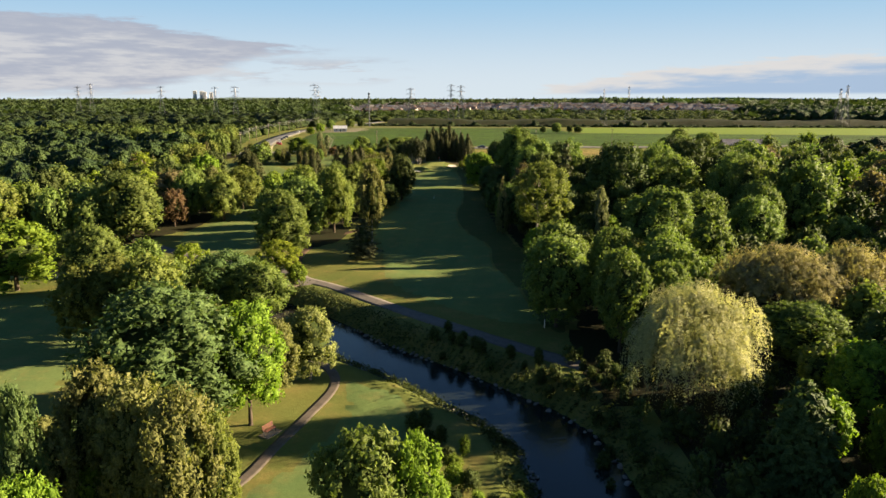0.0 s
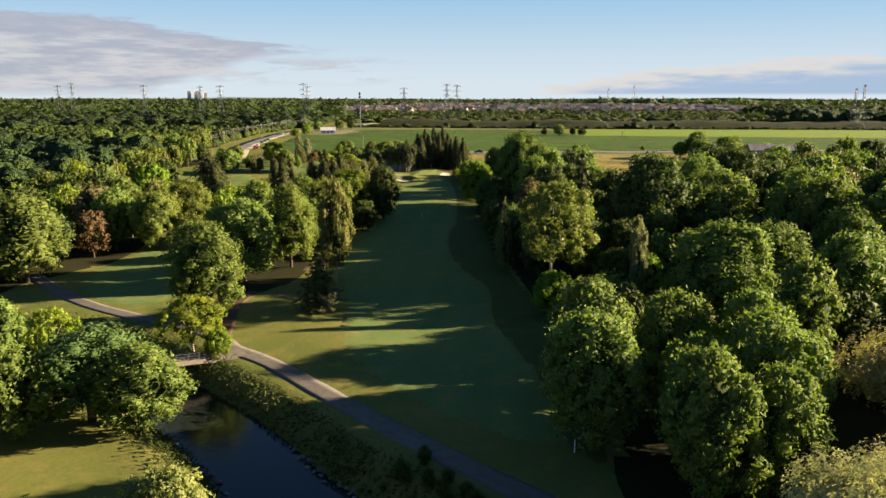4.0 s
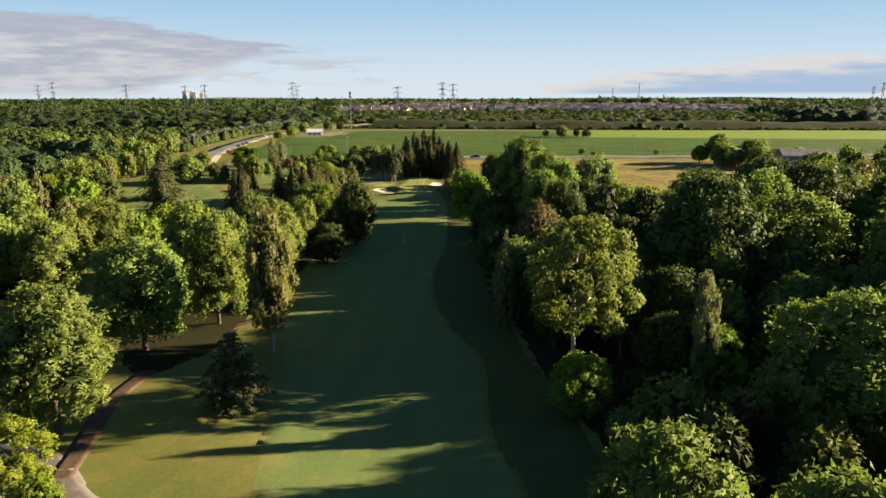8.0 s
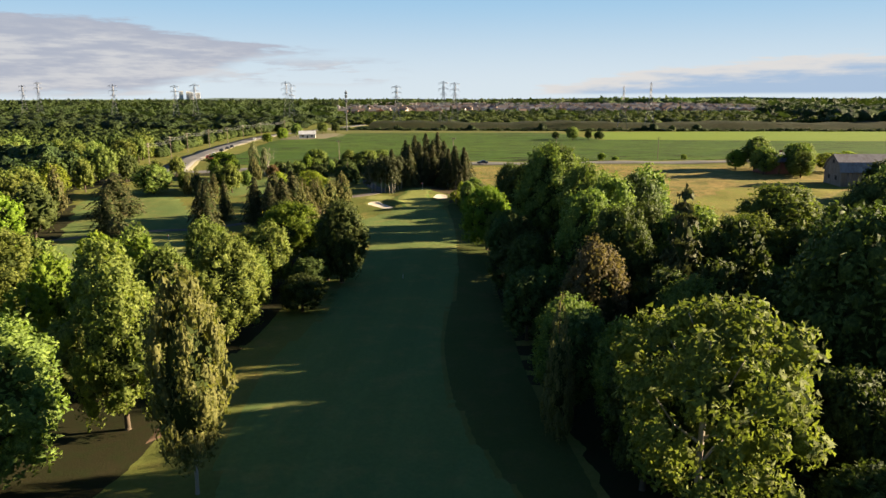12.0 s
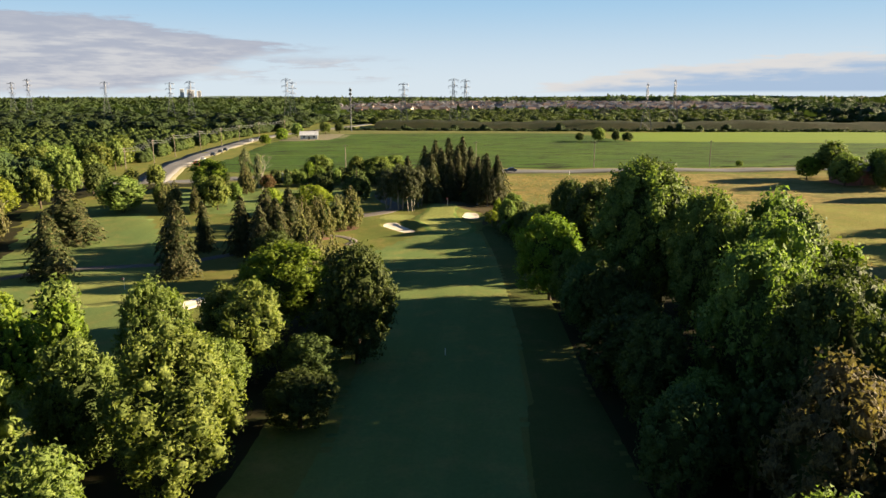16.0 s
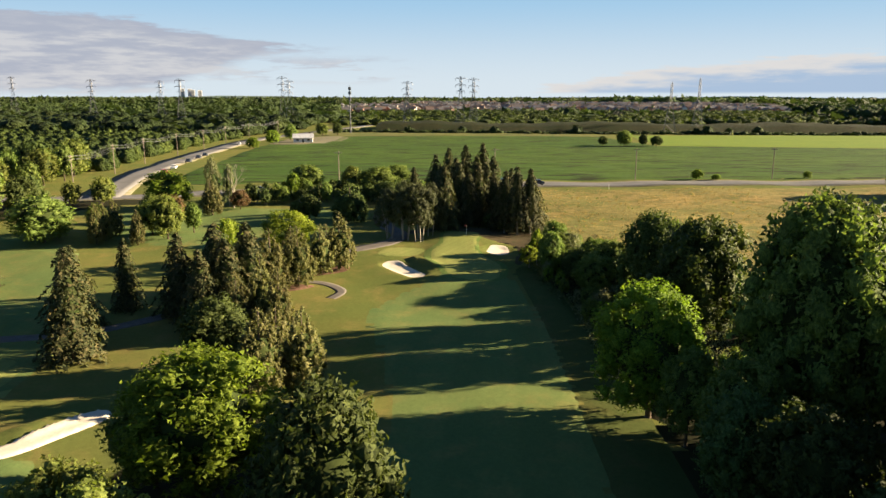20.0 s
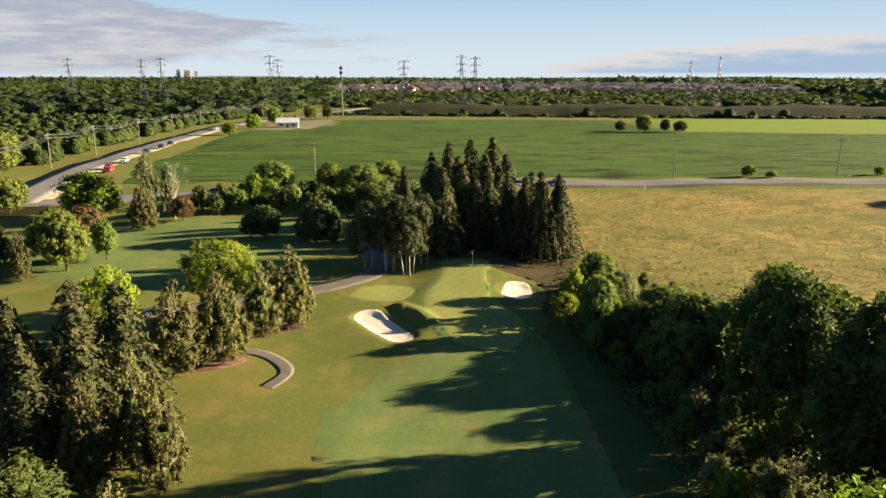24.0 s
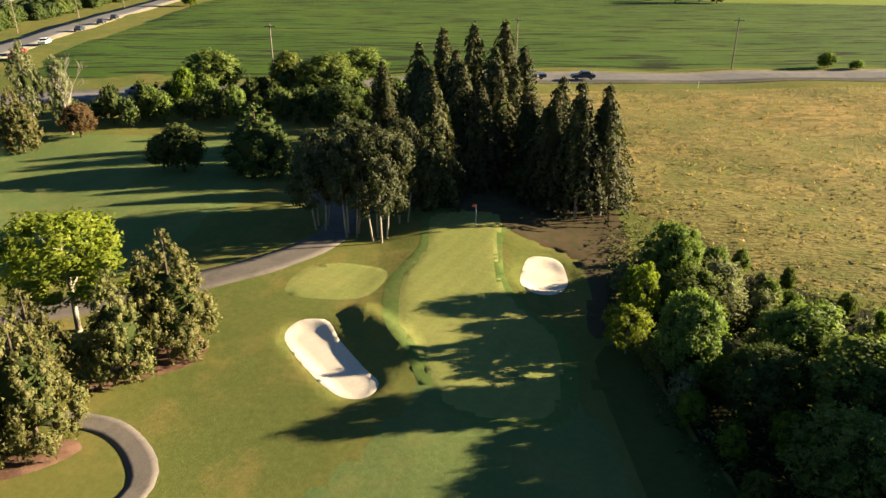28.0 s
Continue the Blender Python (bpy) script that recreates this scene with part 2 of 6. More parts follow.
with_gaps(M_SOY, (0.022, 0.026, 0.010), (0.055, 0.55, 1), 0.545, 0.575)
with_gaps(M_MEADOW, (0.115, 0.118, 0.034), (0.14, 0.16, 1), 0.44, 0.70)
with_gaps(M_MEADOW, (0.135, 0.118, 0.040), (0.5, 0.8, 1), 0.50, 0.63)
M_CLOVER = surface("bright_crop", (0.121, 0.165, 0.022), (0.127, 0.172, 0.026), (0.101, 0.153, 0.022), 0.02, 0.1, 1.2, 0.9, 0.4, 0.1, stretch=(0.4, 1.5, 1))
M_STRAW = surface("field_margin", (0.136, 0.124, 0.045), (0.101, 0.106, 0.035), (0.077, 0.094, 0.026), 0.03, 0.2, 2.0, 0.95, 0.6, 0.2)
M_SAND = surface("bunker_sand", (0.493, 0.436, 0.352), (0.451, 0.401, 0.324), (0.528, 0.472, 0.387), 0.3, 1.2, 14, 0.95, 0.25, 0.02)
M_CART = surface("cart_path_asphalt", (0.111, 0.098, 0.088), (0.130, 0.114, 0.098), (0.092, 0.084, 0.075), 0.15, 0.9, 9, 0.9, 0.25, 0.01)
M_FOOT = surface("worn_path", (0.092, 0.077, 0.063), (0.114, 0.092, 0.075), (0.070, 0.060, 0.048), 0.2, 0.9, 9, 0.95, 0.3, 0.01)
M_CONCRETE = surface("bridge_concrete", (0.163, 0.136, 0.110), (0.189, 0.158, 0.128), (0.123, 0.104, 0.084), 0.3, 1.3, 9, 0.9, 0.25, 0.01)
M_DIRT = surface("bare_dirt", (0.075, 0.048, 0.033), (0.092, 0.062, 0.042), (0.053, 0.037, 0.026), 0.2, 0.9, 7, 0.95, 0.5, 0.03)
M_MULCH = surface("wood_mulch", (0.130, 0.075, 0.052), (0.157, 0.092, 0.065), (0.084, 0.052, 0.033), 0.3, 1.6, 12, 0.95, 0.8, 0.04)
M_ROAD = surface("road_asphalt", (0.130, 0.127, 0.124), (0.157, 0.150, 0.143), (0.111, 0.107, 0.104), 0.05, 0.5, 8, 0.85, 0.2, 0.01)
M_SHOULDER = surface("gravel_shoulder", (0.169, 0.150, 0.111), (0.143, 0.130, 0.084), (0.104, 0.104, 0.046), 0.1, 0.8, 8, 0.95, 0.5, 0.03)
M_STONE = surface("river_stone", (0.157, 0.143, 0.130), (0.195, 0.182, 0.163), (0.104, 0.098, 0.084), 0.4, 1.5, 8, 0.8, 0.4, 0.03)
M_BARK = surface("grey_bark", (0.084, 0.065, 0.049), (0.111, 0.088, 0.065), (0.052, 0.040, 0.029), 0.5, 2.5, 14, 0.95, 0.9, 0.04, stretch=(1, 1, 0.25))
M_PALE_BARK = surface("pale_bark", (0.274, 0.241, 0.195), (0.312, 0.280, 0.234), (0.163, 0.136, 0.111), 0.5, 2.0, 12, 0.9, 0.6, 0.03, stretch=(1, 1, 0.4))
M_METAL = plain("dull_steel", (0.16, 0.16, 0.17), 0.5, 0.7)
M_DARK_METAL = plain("dark_steel", (0.10, 0.105, 0.11), 0.55, 0.5)
M_POLE = surface("weathered_pole", (0.178, 0.148, 0.118), (0.222, 0.192, 0.155), (0.118, 0.096, 0.074), 0.5, 2, 12, 0.9, 0.5, 0.02)


def water_material():
    m, t, p = fresh("river_water")
    co = t.nodes.new("ShaderNodeTexCoord").outputs["Object"]
    n1, n2 = noise_node(t, co, 0.7, 4, 0.6), noise_node(t, co, 3.5, 3, 0.6)
    p.inputs["Base Color"].default_value = (0.012, 0.016, 0.014, 1)
    p.inputs["Roughness"].default_value, p.inputs["IOR"].default_value = 0.05, 1.33
    bump_to(t, p, math_node(t, "ADD", n1, math_node(t, "MULTIPLY", n2, 0.5)), 0.35, 0.06)
    return m


M_WATER = water_material()

# crown cores of twigs and leaves, coloured dark to stand in for inner shade
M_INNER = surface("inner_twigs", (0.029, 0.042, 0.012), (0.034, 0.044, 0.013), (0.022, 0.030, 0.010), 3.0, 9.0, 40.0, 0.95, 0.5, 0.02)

LEAF = {
    "maple": foliage("maple_leaves", (0.067, 0.098, 0.026), (0.108, 0.146, 0.038), (0.148, 0.182, 0.052)),
    "lime": foliage("bright_leaves", (0.072, 0.118, 0.014), (0.110, 0.164, 0.019), (0.148, 0.198, 0.024), 0.32),
    "yellow": foliage("yellow_green_leaves", (0.103, 0.142, 0.019), (0.155, 0.194, 0.028), (0.198, 0.224, 0.034), 0.42),
    "olive": foliage("olive_leaves", (0.073, 0.095, 0.023), (0.110, 0.131, 0.033), (0.146, 0.159, 0.047)),
    "pale": foliage("pale_olive_leaves", (0.099, 0.112, 0.039), (0.136, 0.144, 0.053), (0.176, 0.176, 0.073)),
    "bluegreen": foliage("blue_green_leaves", (0.040, 0.064, 0.022), (0.057, 0.088, 0.031), (0.082, 0.110, 0.040), 0.25),
    "dark": foliage("deep_green_leaves", (0.032, 0.046, 0.014), (0.050, 0.070, 0.021), (0.078, 0.098, 0.030), 0.22),
    "plum": foliage("plum_brown_leaves", (0.090, 0.060, 0.034), (0.125, 0.082, 0.047), (0.146, 0.112, 0.052)),
    "brown": foliage("rusty_olive_leaves", (0.076, 0.064, 0.036), (0.103, 0.084, 0.047), (0.129, 0.107, 0.056), 0.3),
    "willow": foliage("willow_leaves", (0.215, 0.215, 0.115), (0.27, 0.26, 0.145), (0.32, 0.30, 0.17), 0.34, 5.0, 0.45),
    "tan": foliage("faded_willow_leaves", (0.175, 0.155, 0.078), (0.225, 0.195, 0.098), (0.26, 0.235, 0.115), 0.36, 6.0, 0.5),
    "greyleaf": foliage("silver_grey_leaves", (0.095, 0.107, 0.060), (0.138, 0.150, 0.090), (0.172, 0.181, 0.112)),
    "spruce": foliage("spruce_needles", (0.023, 0.031, 0.013), (0.047, 0.050, 0.021), (0.099, 0.079, 0.041), 0.12),
    "pine": foliage("pine_needles", (0.043, 0.053, 0.024), (0.073, 0.084, 0.040), (0.103, 0.107, 0.052), 0.15),
    "cedar": foliage("cedar_needles", (0.077, 0.085, 0.034), (0.118, 0.116, 0.052), (0.148, 0.129, 0.066), 0.3),
    "stemmy": foliage("grey_green_leaves", (0.034, 0.043, 0.022), (0.053, 0.060, 0.034), (0.073, 0.077, 0.043), 0.2),
    "far": foliage("distant_leaves", (0.024, 0.043, 0.015), (0.038, 0.060, 0.019), (0.052, 0.074, 0.023), 0.15, 0.03, 0.5),
    "fir": foliage("plantation_needles", (0.033, 0.052, 0.015), (0.050, 0.077, 0.019), (0.086, 0.116, 0.026), 0.15, 0.05),
}


# ---- the lie of the land ----
Y_KNOTS = (-5000, 60, 130, 200, 260, 300, 325, 345, 370, 425, 600, 900, 5000)
Z_KNOTS = (0, -0.3, 0, 0.2, 0.6, 1.3, 2.2, 3.2, 3.6, 5.4, 4.5, 4, 4)
RIVER = ((30, -120), (22, -40), (17, 20), (13.5, 62), (11.5, 73), (4.5, 82), (-3, 90.5), (-12, 99), (-17.5, 106.5), (-23, 113), (-31, 121), (-41, 130), (-58, 137), (-90, 146), (-150, 160))
WATER_Z = -2.4


def curve_through(pts, step=2.0, closed=False):
    """A smooth line through the points."""
    pts = [np.array(p, float) for p in pts]
    n = len(pts)
    out = []
    for i in range(n if closed else n - 1):
        if closed:
            a, b, c, d = (pts[(i + k - 1) % n] for k in range(4))
        else:
            a, b, c, d = (pts[min(max(i + k - 1, 0), n - 1)] for k in range(4))
        k = max(2, int(np.linalg.norm(c - b) / step))
        for s in range(k):
            u = s / k
            out.append(0.5 * (2 * b + (c - a) * u + (2 * a - 5 * b + 4 * c - d) * u * u + (3 * b - a - 3 * c + d) * u ** 3))
    if not closed:
        out.append(pts[-1])
    return np.array(out)


RIVER_LINE = curve_through(RIVER, 3.0)


def line_distance(x, y, line):
    best = np.full(np.shape(x), 1e9)
    for (ax, ay), (bx, by) in zip(line[:-1], line[1:]):
        dx, dy = bx - ax, by - ay
        u = np.clip(((x - ax) * dx + (y - ay) * dy) / (dx * dx + dy * dy), 0, 1)
        best = np.minimum(best, np.hypot(x - ax - u * dx, y - ay - u * dy))
    return best


def smooth(v, lo, hi):
    u = np.clip((v - lo) / (hi - lo), 0, 1)
    return u * u * (3 - 2 * u)


BUNKER_A = ((-17.2, 322.0), (-16.4, 324.2), (-14.2, 324.1), (-12.8, 321.4), (-10.8, 318.2), (-9.4, 316.0), (-10.2, 314.3), (-12.4, 314.9), (-14.9, 317.9))
BUNKER_B = ((2.0, 331.5), (3.0, 334.7), (5.0, 335.2), (6.1, 333.8), (6.1, 330.6), (4.8, 328.5), (3.0, 328.3), (2.0, 329.5))
BUNKER_C = ((-46.5, 255.8), (-44.8, 258.6), (-42.0, 262.4), (-39.6, 263.8), (-39.2, 262.4), (-41.5, 258.8), (-43.6, 255.6), (-45.6, 254.2))


def ground_z(x, y):
    x, y = np.asarray(x, float), np.asarray(y, float)
    z = np.interp(y, Y_KNOTS, Z_KNOTS)
    near = smooth(np.hypot(x, y - 220), 420, 250)
    z = z + near * (0.22 * np.sin(x * 0.09 + 1.3) * np.cos(y * 0.061) + 0.12 * np.sin(x * 0.21 + y * 0.17))
    d = line_distance(x, y, RIVER_LINE[::2])
    z = z - (2.9 + z * 0.6) * smooth(d, 8.6, 3.4)
    # banks thrown up beside the sand traps, with the sand lying lower
    plateau = line_distance(x, y, ((-4.2, 323.5), (-3.4, 333), (-2.2, 346)))
    z = z + 0.5 * smooth(plateau, 9.0, 3.2) + 0.5 * smooth(line_distance(x, y, ((-11.6, 325.4), (-9.0, 321.6), (-7.6, 318.6))), 1.8, 0.0)
    z = z - 0.45 * smooth(line_distance(x, y, ((-15.6, 322.2), (-13.3, 319.0), (-11, 315.9))), 2.6, 0.8)
    z = z - 0.35 * smooth(np.hypot(x - 4.1, y - 331.6), 3.6, 1.6)
    z = z + 0.7 * smooth(line_distance(x, y, ((-45.6, 259.6), (-42.8, 263.2), (-39.6, 265.4))), 2.2, 0.3)
    return z


def gz(x, y):
    return float(ground_z(np.array([x]), np.array([y]))[0])


def mesh_of(name, verts, faces, material, smooth_shade=True, normals=None):
    me = bpy.data.meshes.new(name)
    me.from_pydata(np.asarray(verts, float).tolist(), [], [tuple(int(i) for i in f) for f in faces])
    me.materials.append(material)
    if smooth_shade:
        me.polygons.foreach_set("use_smooth", [True] * len(me.polygons))
    if normals is not None:
        me.normals_split_custom_set_from_vertices(np.asarray(normals, float).tolist())
    me.update()
    return me


def build_ground():
    def axis(lo, dense_lo, dense_hi, hi, step):
        out, v, s = [dense_lo], dense_lo, step
        while v > lo:
            s *= 1.3
            v -= s
            out.append(max(v, lo))
        out = out[::-1] + list(np.arange(dense_lo + step, dense_hi, step))
        v, s = out[-1], step
        while v < hi:
            s *= 1.3
            v += s
            out.append(min(v, hi))
        return np.array(out)
    xs, ys = axis(-4700, -96, 104, 4700, 1.6), axis(-1500, 18, 432, 4750, 1.6)
    xs = np.unique(np.concatenate([xs, np.arange(-20, 8, 0.55)]))
    ys = np.unique(np.concatenate([ys, np.arange(310, 354, 0.55)]))
    X, Y = np.meshgrid(xs, ys)
    Z = ground_z(X.ravel(), Y.ravel())
    verts = np.stack([X.ravel(), Y.ravel(), Z], 1)
    nx, ny = len(xs), len(ys)
    i = np.arange((ny - 1) * (nx - 1))
    a = i // (nx - 1) * nx + i % (nx - 1)
    me = mesh_of("ground", verts, np.stack([a, a + 1, a + nx + 1, a + nx], 1), M_ROUGH)
    tagged(new("ground", me), "uneven rough grass with worn yellowish patches", "ground", kind="structure")


build_ground()
from mathutils.geometry import delaunay_2d_cdt


def inside(x, y, poly):
    x, y = np.asarray(x, float), np.asarray(y, float)
    hit = np.zeros(x.shape, bool)
    p = np.asarray(poly, float)
    for (ax, ay), (bx, by) in zip(p, np.roll(p, -1, 0)):
        if ay == by:
            continue
        hit ^= ((ay > y) != (by > y)) & (x < (bx - ax) * (y - ay) / (by - ay) + ax)
    return hit


def patch(name, outline, material, lift, label, category, step=3.0, rounded=True, kind="structure"):
    """A sheet of ground cover with its own outline that follows the lie of the land."""
    edge = curve_through(outline, step, True) if rounded else curve_straight(outline, step)
    lo, hi = edge.min(0), edge.max(0)
    gx, gy = np.meshgrid(np.arange(lo[0], hi[0], step), np.arange(lo[1], hi[1], step))
    gx, gy = gx.ravel(), gy.ravel()
    keep = inside(gx, gy, edge)
    inner = np.stack([gx[keep], gy[keep]], 1)
    n = len(edge)
    cdt = delaunay_2d_cdt([Vector(p) for p in edge.tolist() + inner.tolist()], [], [list(range(n))], 1, 1e-4)
    v = np.array([tuple(p) for p in cdt[0]])
    z = ground_z(v[:, 0], v[:, 1]) + lift
    z[:n] -= lift - 0.008 if step < 1 else lift + 0.03
    me = mesh_of(name, np.column_stack([v, z]), cdt[2], material)
    return tagged(new(name, me), label, category, kind=kind)


def curve_straight(outline, step):
    pts = np.asarray(outline, float)
    out = []
    for a, b in zip(pts, np.roll(pts, -1, 0)):
        k = max(1, int(np.linalg.norm(b - a) / step))
        out += [a + (b - a) * s / k for s in range(k)]
    return np.array(out)


def strip(name, line, width, material, lift, label, category, step=1.5, thick=0.0, kind="structure"):
    """A path or road of even width along a line."""
    c = curve_through(line, step)
    t = np.gradient(c, axis=0)
    t /= np.linalg.norm(t, axis=1)[:, None]
    side = np.stack([t[:, 1], -t[:, 0]], 1)
    rows = []
    wob = 0.06 * width * np.sin(np.arange(len(c)) * 0.9) * np.cos(np.arange(len(c)) * 0.37)
    ks = np.linspace(-0.5, 0.5, 5)
    for k in ks:
        p = c + side * (k * (width + (wob if abs(k) == 0.5 else 0 * wob)))[:, None]
        rows.append(np.column_stack([p, ground_z(p[:, 0], p[:, 1]) + lift]))
    n = len(c)
    skirt = [rows[0] - (0, 0, 0.06 + lift), *rows, rows[-1] - (0, 0, 0.06 + lift)]
    verts = np.concatenate(skirt)
    faces = [(r * n + i, r * n + i + 1, (r + 1) * n + i + 1, (r + 1) * n + i) for r in range(len(skirt) - 1) for i in range(n - 1)]
    return tagged(new(name, mesh_of(name, verts, faces, material)), label, category, kind=kind)


FAIRWAY = ((15, 104), (14.5, 122), (12.6, 134), (10.6, 146), (11.2, 163), (6.2, 181), (4, 203), (6.4, 228), (7.6, 250), (7.8, 285), (6.6, 305), (3.5, 318), (-3, 321), (-7.5, 314), (-14.5, 303), (-17.5, 294), (-13.5, 275), (-12.2, 256), (-14.6, 232), (-15.0, 214), (-18.6, 198), (-17.6, 176), (-15.0, 163), (-13.0, 150), (-12.5, 139), (-9.5, 128), (-3.5, 118), (4, 109))
LEFT_FAIRWAY = ((-47, 152), (-42, 166), (-46, 190), (-44, 215), (-38, 236), (-40, 252), (-50, 262), (-54, 282), (-66, 312), (-82, 338), (-104, 340), (-98, 306), (-82, 268), (-70, 240), (-62, 205), (-66, 180), (-60, 160))
LEFT_GREEN = ((-52, 262), (-60, 258), (-70, 262), (-72, 274), (-64, 280), (-55, 276))
LAWN = ((-76, 342), (-40, 330), (-30, 338), (-26, 352), (-22, 366), (-32, 374), (-60, 377), (-84, 374))
NORTH_LAWN = ((-48, 70), (-46, 90), (-52, 108), (-66, 120), (-96, 122), (-110, 90), (-90, 60), (-62, 54))
BANK_LAWN = ((-21, 50), (-15, 62), (-11, 74), (-13, 84), (-9, 82), (-4.5, 78), (-2, 70), (-4, 60), (-6, 48), (-12, 42))
GREEN = ((-5.8, 344.4), (1.0, 344.4), (0.3, 336.5), (0.2, 330.0), (1.6, 325.6), (3.6, 322.4), (3.8, 317.6), (2.4, 312.4), (-1.0, 311.4), (-4.8, 313.4), (-6.8, 318.6), (-8.6, 323.2), (-8.8, 330.2), (-6.6, 336.8))
FRINGE = ((-18.2, 328.4), (-17.8, 332.6), (-14.6, 334.3), (-10.6, 333.2), (-10.0, 330.7), (-12.2, 327.6))
MEADOW = ((13.5, 356), (16.5, 344), (22, 335), (27, 330), (36, 325), (48, 317), (60, 302), (74, 272), (82, 262), (92, 264), (100, 290), (118, 322), (140, 342), (185, 350), (240, 380), (240, 418), (160, 413), (86, 409), (16, 404), (11, 385))
WOOD_RIGHT = ((17, 92), (22, 118), (20, 140), (17, 165), (14, 190), (13, 230), (14, 262), (13, 295), (9, 318), (12, 336), (20, 335), (36, 322), (58, 300), (72, 268), (84, 256), (96, 262), (124, 320), (170, 340), (230, 330), (230, 20), (40, 20), (24, 40), (20, 66))
WOOD_LEFT = ((-72, 168), (-64, 190), (-66, 210), (-74, 245), (-88, 290), (-100, 318), (-112, 342), (-96, 372), (-74, 384), (-80, 394), (-150, 380), (-190, 340), (-200, 120), (-92, 140))
DIVIDER = ((-31, 158), (-24, 172), (-24, 195), (-21, 214), (-20, 240), (-23, 262), (-30, 262), (-36, 245), (-36, 225), (-40, 205), (-40, 175))

patch("fairway", FAIRWAY, M_FAIRWAY, 0.03, "mown fairway turf with faint mowing bands", "fairway", 2.0)
patch("fairway", LEFT_FAIRWAY, M_FAIRWAY, 0.03, "mown fairway of the next hole", "fairway", 3.0)
patch("putting_green", LEFT_GREEN, M_GREEN, 0.06, "smooth putting green on the next hole", "putting green", 2.5)
patch("lawn", LAWN, M_FAIRWAY, 0.03, "sunlit mown lawn behind the green", "lawn", 3.0)
patch("lawn", NORTH_LAWN, M_FAIRWAY, 0.03, "shaded mown grass beyond the river trees", "lawn", 4.0)
patch("lawn", BANK_LAWN, M_FAIRWAY, 0.03, "striped tee lawn beside the river", "lawn", 2.0)
patch("green_collar", [(-2.5 + (x + 2.5) * 1.16, 328.0 + (y - 328.0) * 1.05) for x, y in GREEN], M_COLLAR, 0.035, "darker grass collar round the putting green", "grass collar", 0.7)
patch("putting_green", GREEN, M_GREEN, 0.06, "pale smooth putting green with fine turf", "putting green", 0.7)
patch("mown_apron", FRINGE, M_GREEN, 0.05, "short-mown apron beside the putting green", "apron", 0.8)
for outline, words in ((BUNKER_A, "white sand trap under a steep grass bank"), (BUNKER_B, "rounded pale sand trap beside the green"), (BUNKER_C, "long curved sand trap on the next hole")):
    patch("sand_bunker", outline, M_SAND, 0.22 if outline is BUNKER_C else 0.07, words, "bunker", 0.4)
patch("woodland_floor", WOOD_RIGHT, M_SHADE_FLOOR, 0.06, "leaf-strewn woodland floor, coloured dark for the trees' shade", "woodland floor", 5.0)
patch("woodland_floor", WOOD_LEFT, M_SHADE_FLOOR, 0.06, "leaf-strewn woodland floor, coloured dark for the trees' shade", "woodland floor", 5.0)
patch("woodland_floor", DIVIDER, M_SHADE_FLOOR, 0.09, "bare ground under a belt of trees, coloured dark for shade", "woodland floor", 3.0)
patch("meadow", MEADOW, M_MEADOW, 0.08, "dry straw-coloured meadow with green tufts", "meadow", 4.0)
patch("meadow", ((64, 306), (76, 282), (86, 270), (96, 286), (112, 318), (134, 341), (150, 352), (128, 355), (112, 347), (98, 348), (86, 334), (74, 330), (70, 318)), M_HAY, 0.1, "yellow-green part of the meadow by the wood", "meadow", 3.0)
patch("bean_field", ((-86, 412), (-94, 440), (-99, 500), (-106, 590), (-108, 640), (-84, 690), (0, 700), (100, 690), (112, 596), (330, 560), (420, 545), (420, 452), (240, 434), (86, 426), (7, 423), (-40, 415)), M_SOY, 0.2, "green bean field in rows with bare gaps", "crop field", 8.0, False)
patch("hay_field", ((112, 596), (330, 562), (520, 545), (520, 690), (300, 712), (123, 705)), M_CLOVER, 0.2, "bright yellow-green hay field", "crop field", 12.0, False)
patch("field_margin", ((-108, 642), (-84, 692), (0, 702), (104, 692), (123, 706), (0, 745), (-90, 778), (-112, 720)), M_STRAW, 0.2, "straw-coloured grass margin of a field", "field margin", 10.0, False)

CART_PATH = ((-30, 137), (-26.5, 132.6), (-19.6, 126.8), (-12, 118.2), (-4, 109.2), (2.4, 102.6), (8.2, 96.8), (14.6, 90.8), (22, 84), (30, 74))
strip("cart_path", CART_PATH, 2.9, M_CART, 0.035, "narrow asphalt cart path along the river bank", "path")
strip("cart_path", ((-27, 133.5), (-33, 139.5), (-47, 147.2), (-58, 155), (-71, 167.5), (-84, 182)), 2.8, M_CART, 0.035, "asphalt cart path leading to the next hole", "path")
strip("dirt_track", ((-28.6, 134), (-29.6, 141), (-31.2, 151.5), (-30.2, 161.6), (-28.2, 173), (-21, 183)), 2.2, M_DIRT, 0.035, "bare brown dirt track under the trees", "track")
strip("foot_path", ((-22, 52), (-18.3, 59.7), (-16.9, 65), (-15, 72.6), (-13.2, 81.5), (-14.6, 87), (-18, 91)), 1.3, M_FOOT, 0.035, "narrow worn asphalt foot path past a bench", "path")
strip("cart_path", ((-36, 313), (-30, 312.3), (-26.3, 311.4), (-23.6, 309), (-22.4, 306.2), (-23.6, 302.9)), 1.7, M_CART, 0.035, "curved asphalt cart path beside the cedars", "path", 0.8)
strip("cart_path", ((-36, 296.5), (-32, 296), (-29.6, 294), (-28.6, 291), (-29, 288)), 1.6, M_CART, 0.035, "end of an asphalt cart path on the lawn", "path", 0.8)
strip("cart_path", ((-46, 322), (-33, 328), (-25, 331.5), (-20, 335), (-16.2, 340), (-15.6, 346), (-19, 354), (-21, 366), (-15, 374), (-6, 376)), 3.6, M_CART, 0.035, "asphalt cart path curving behind the green", "path", 1.0)
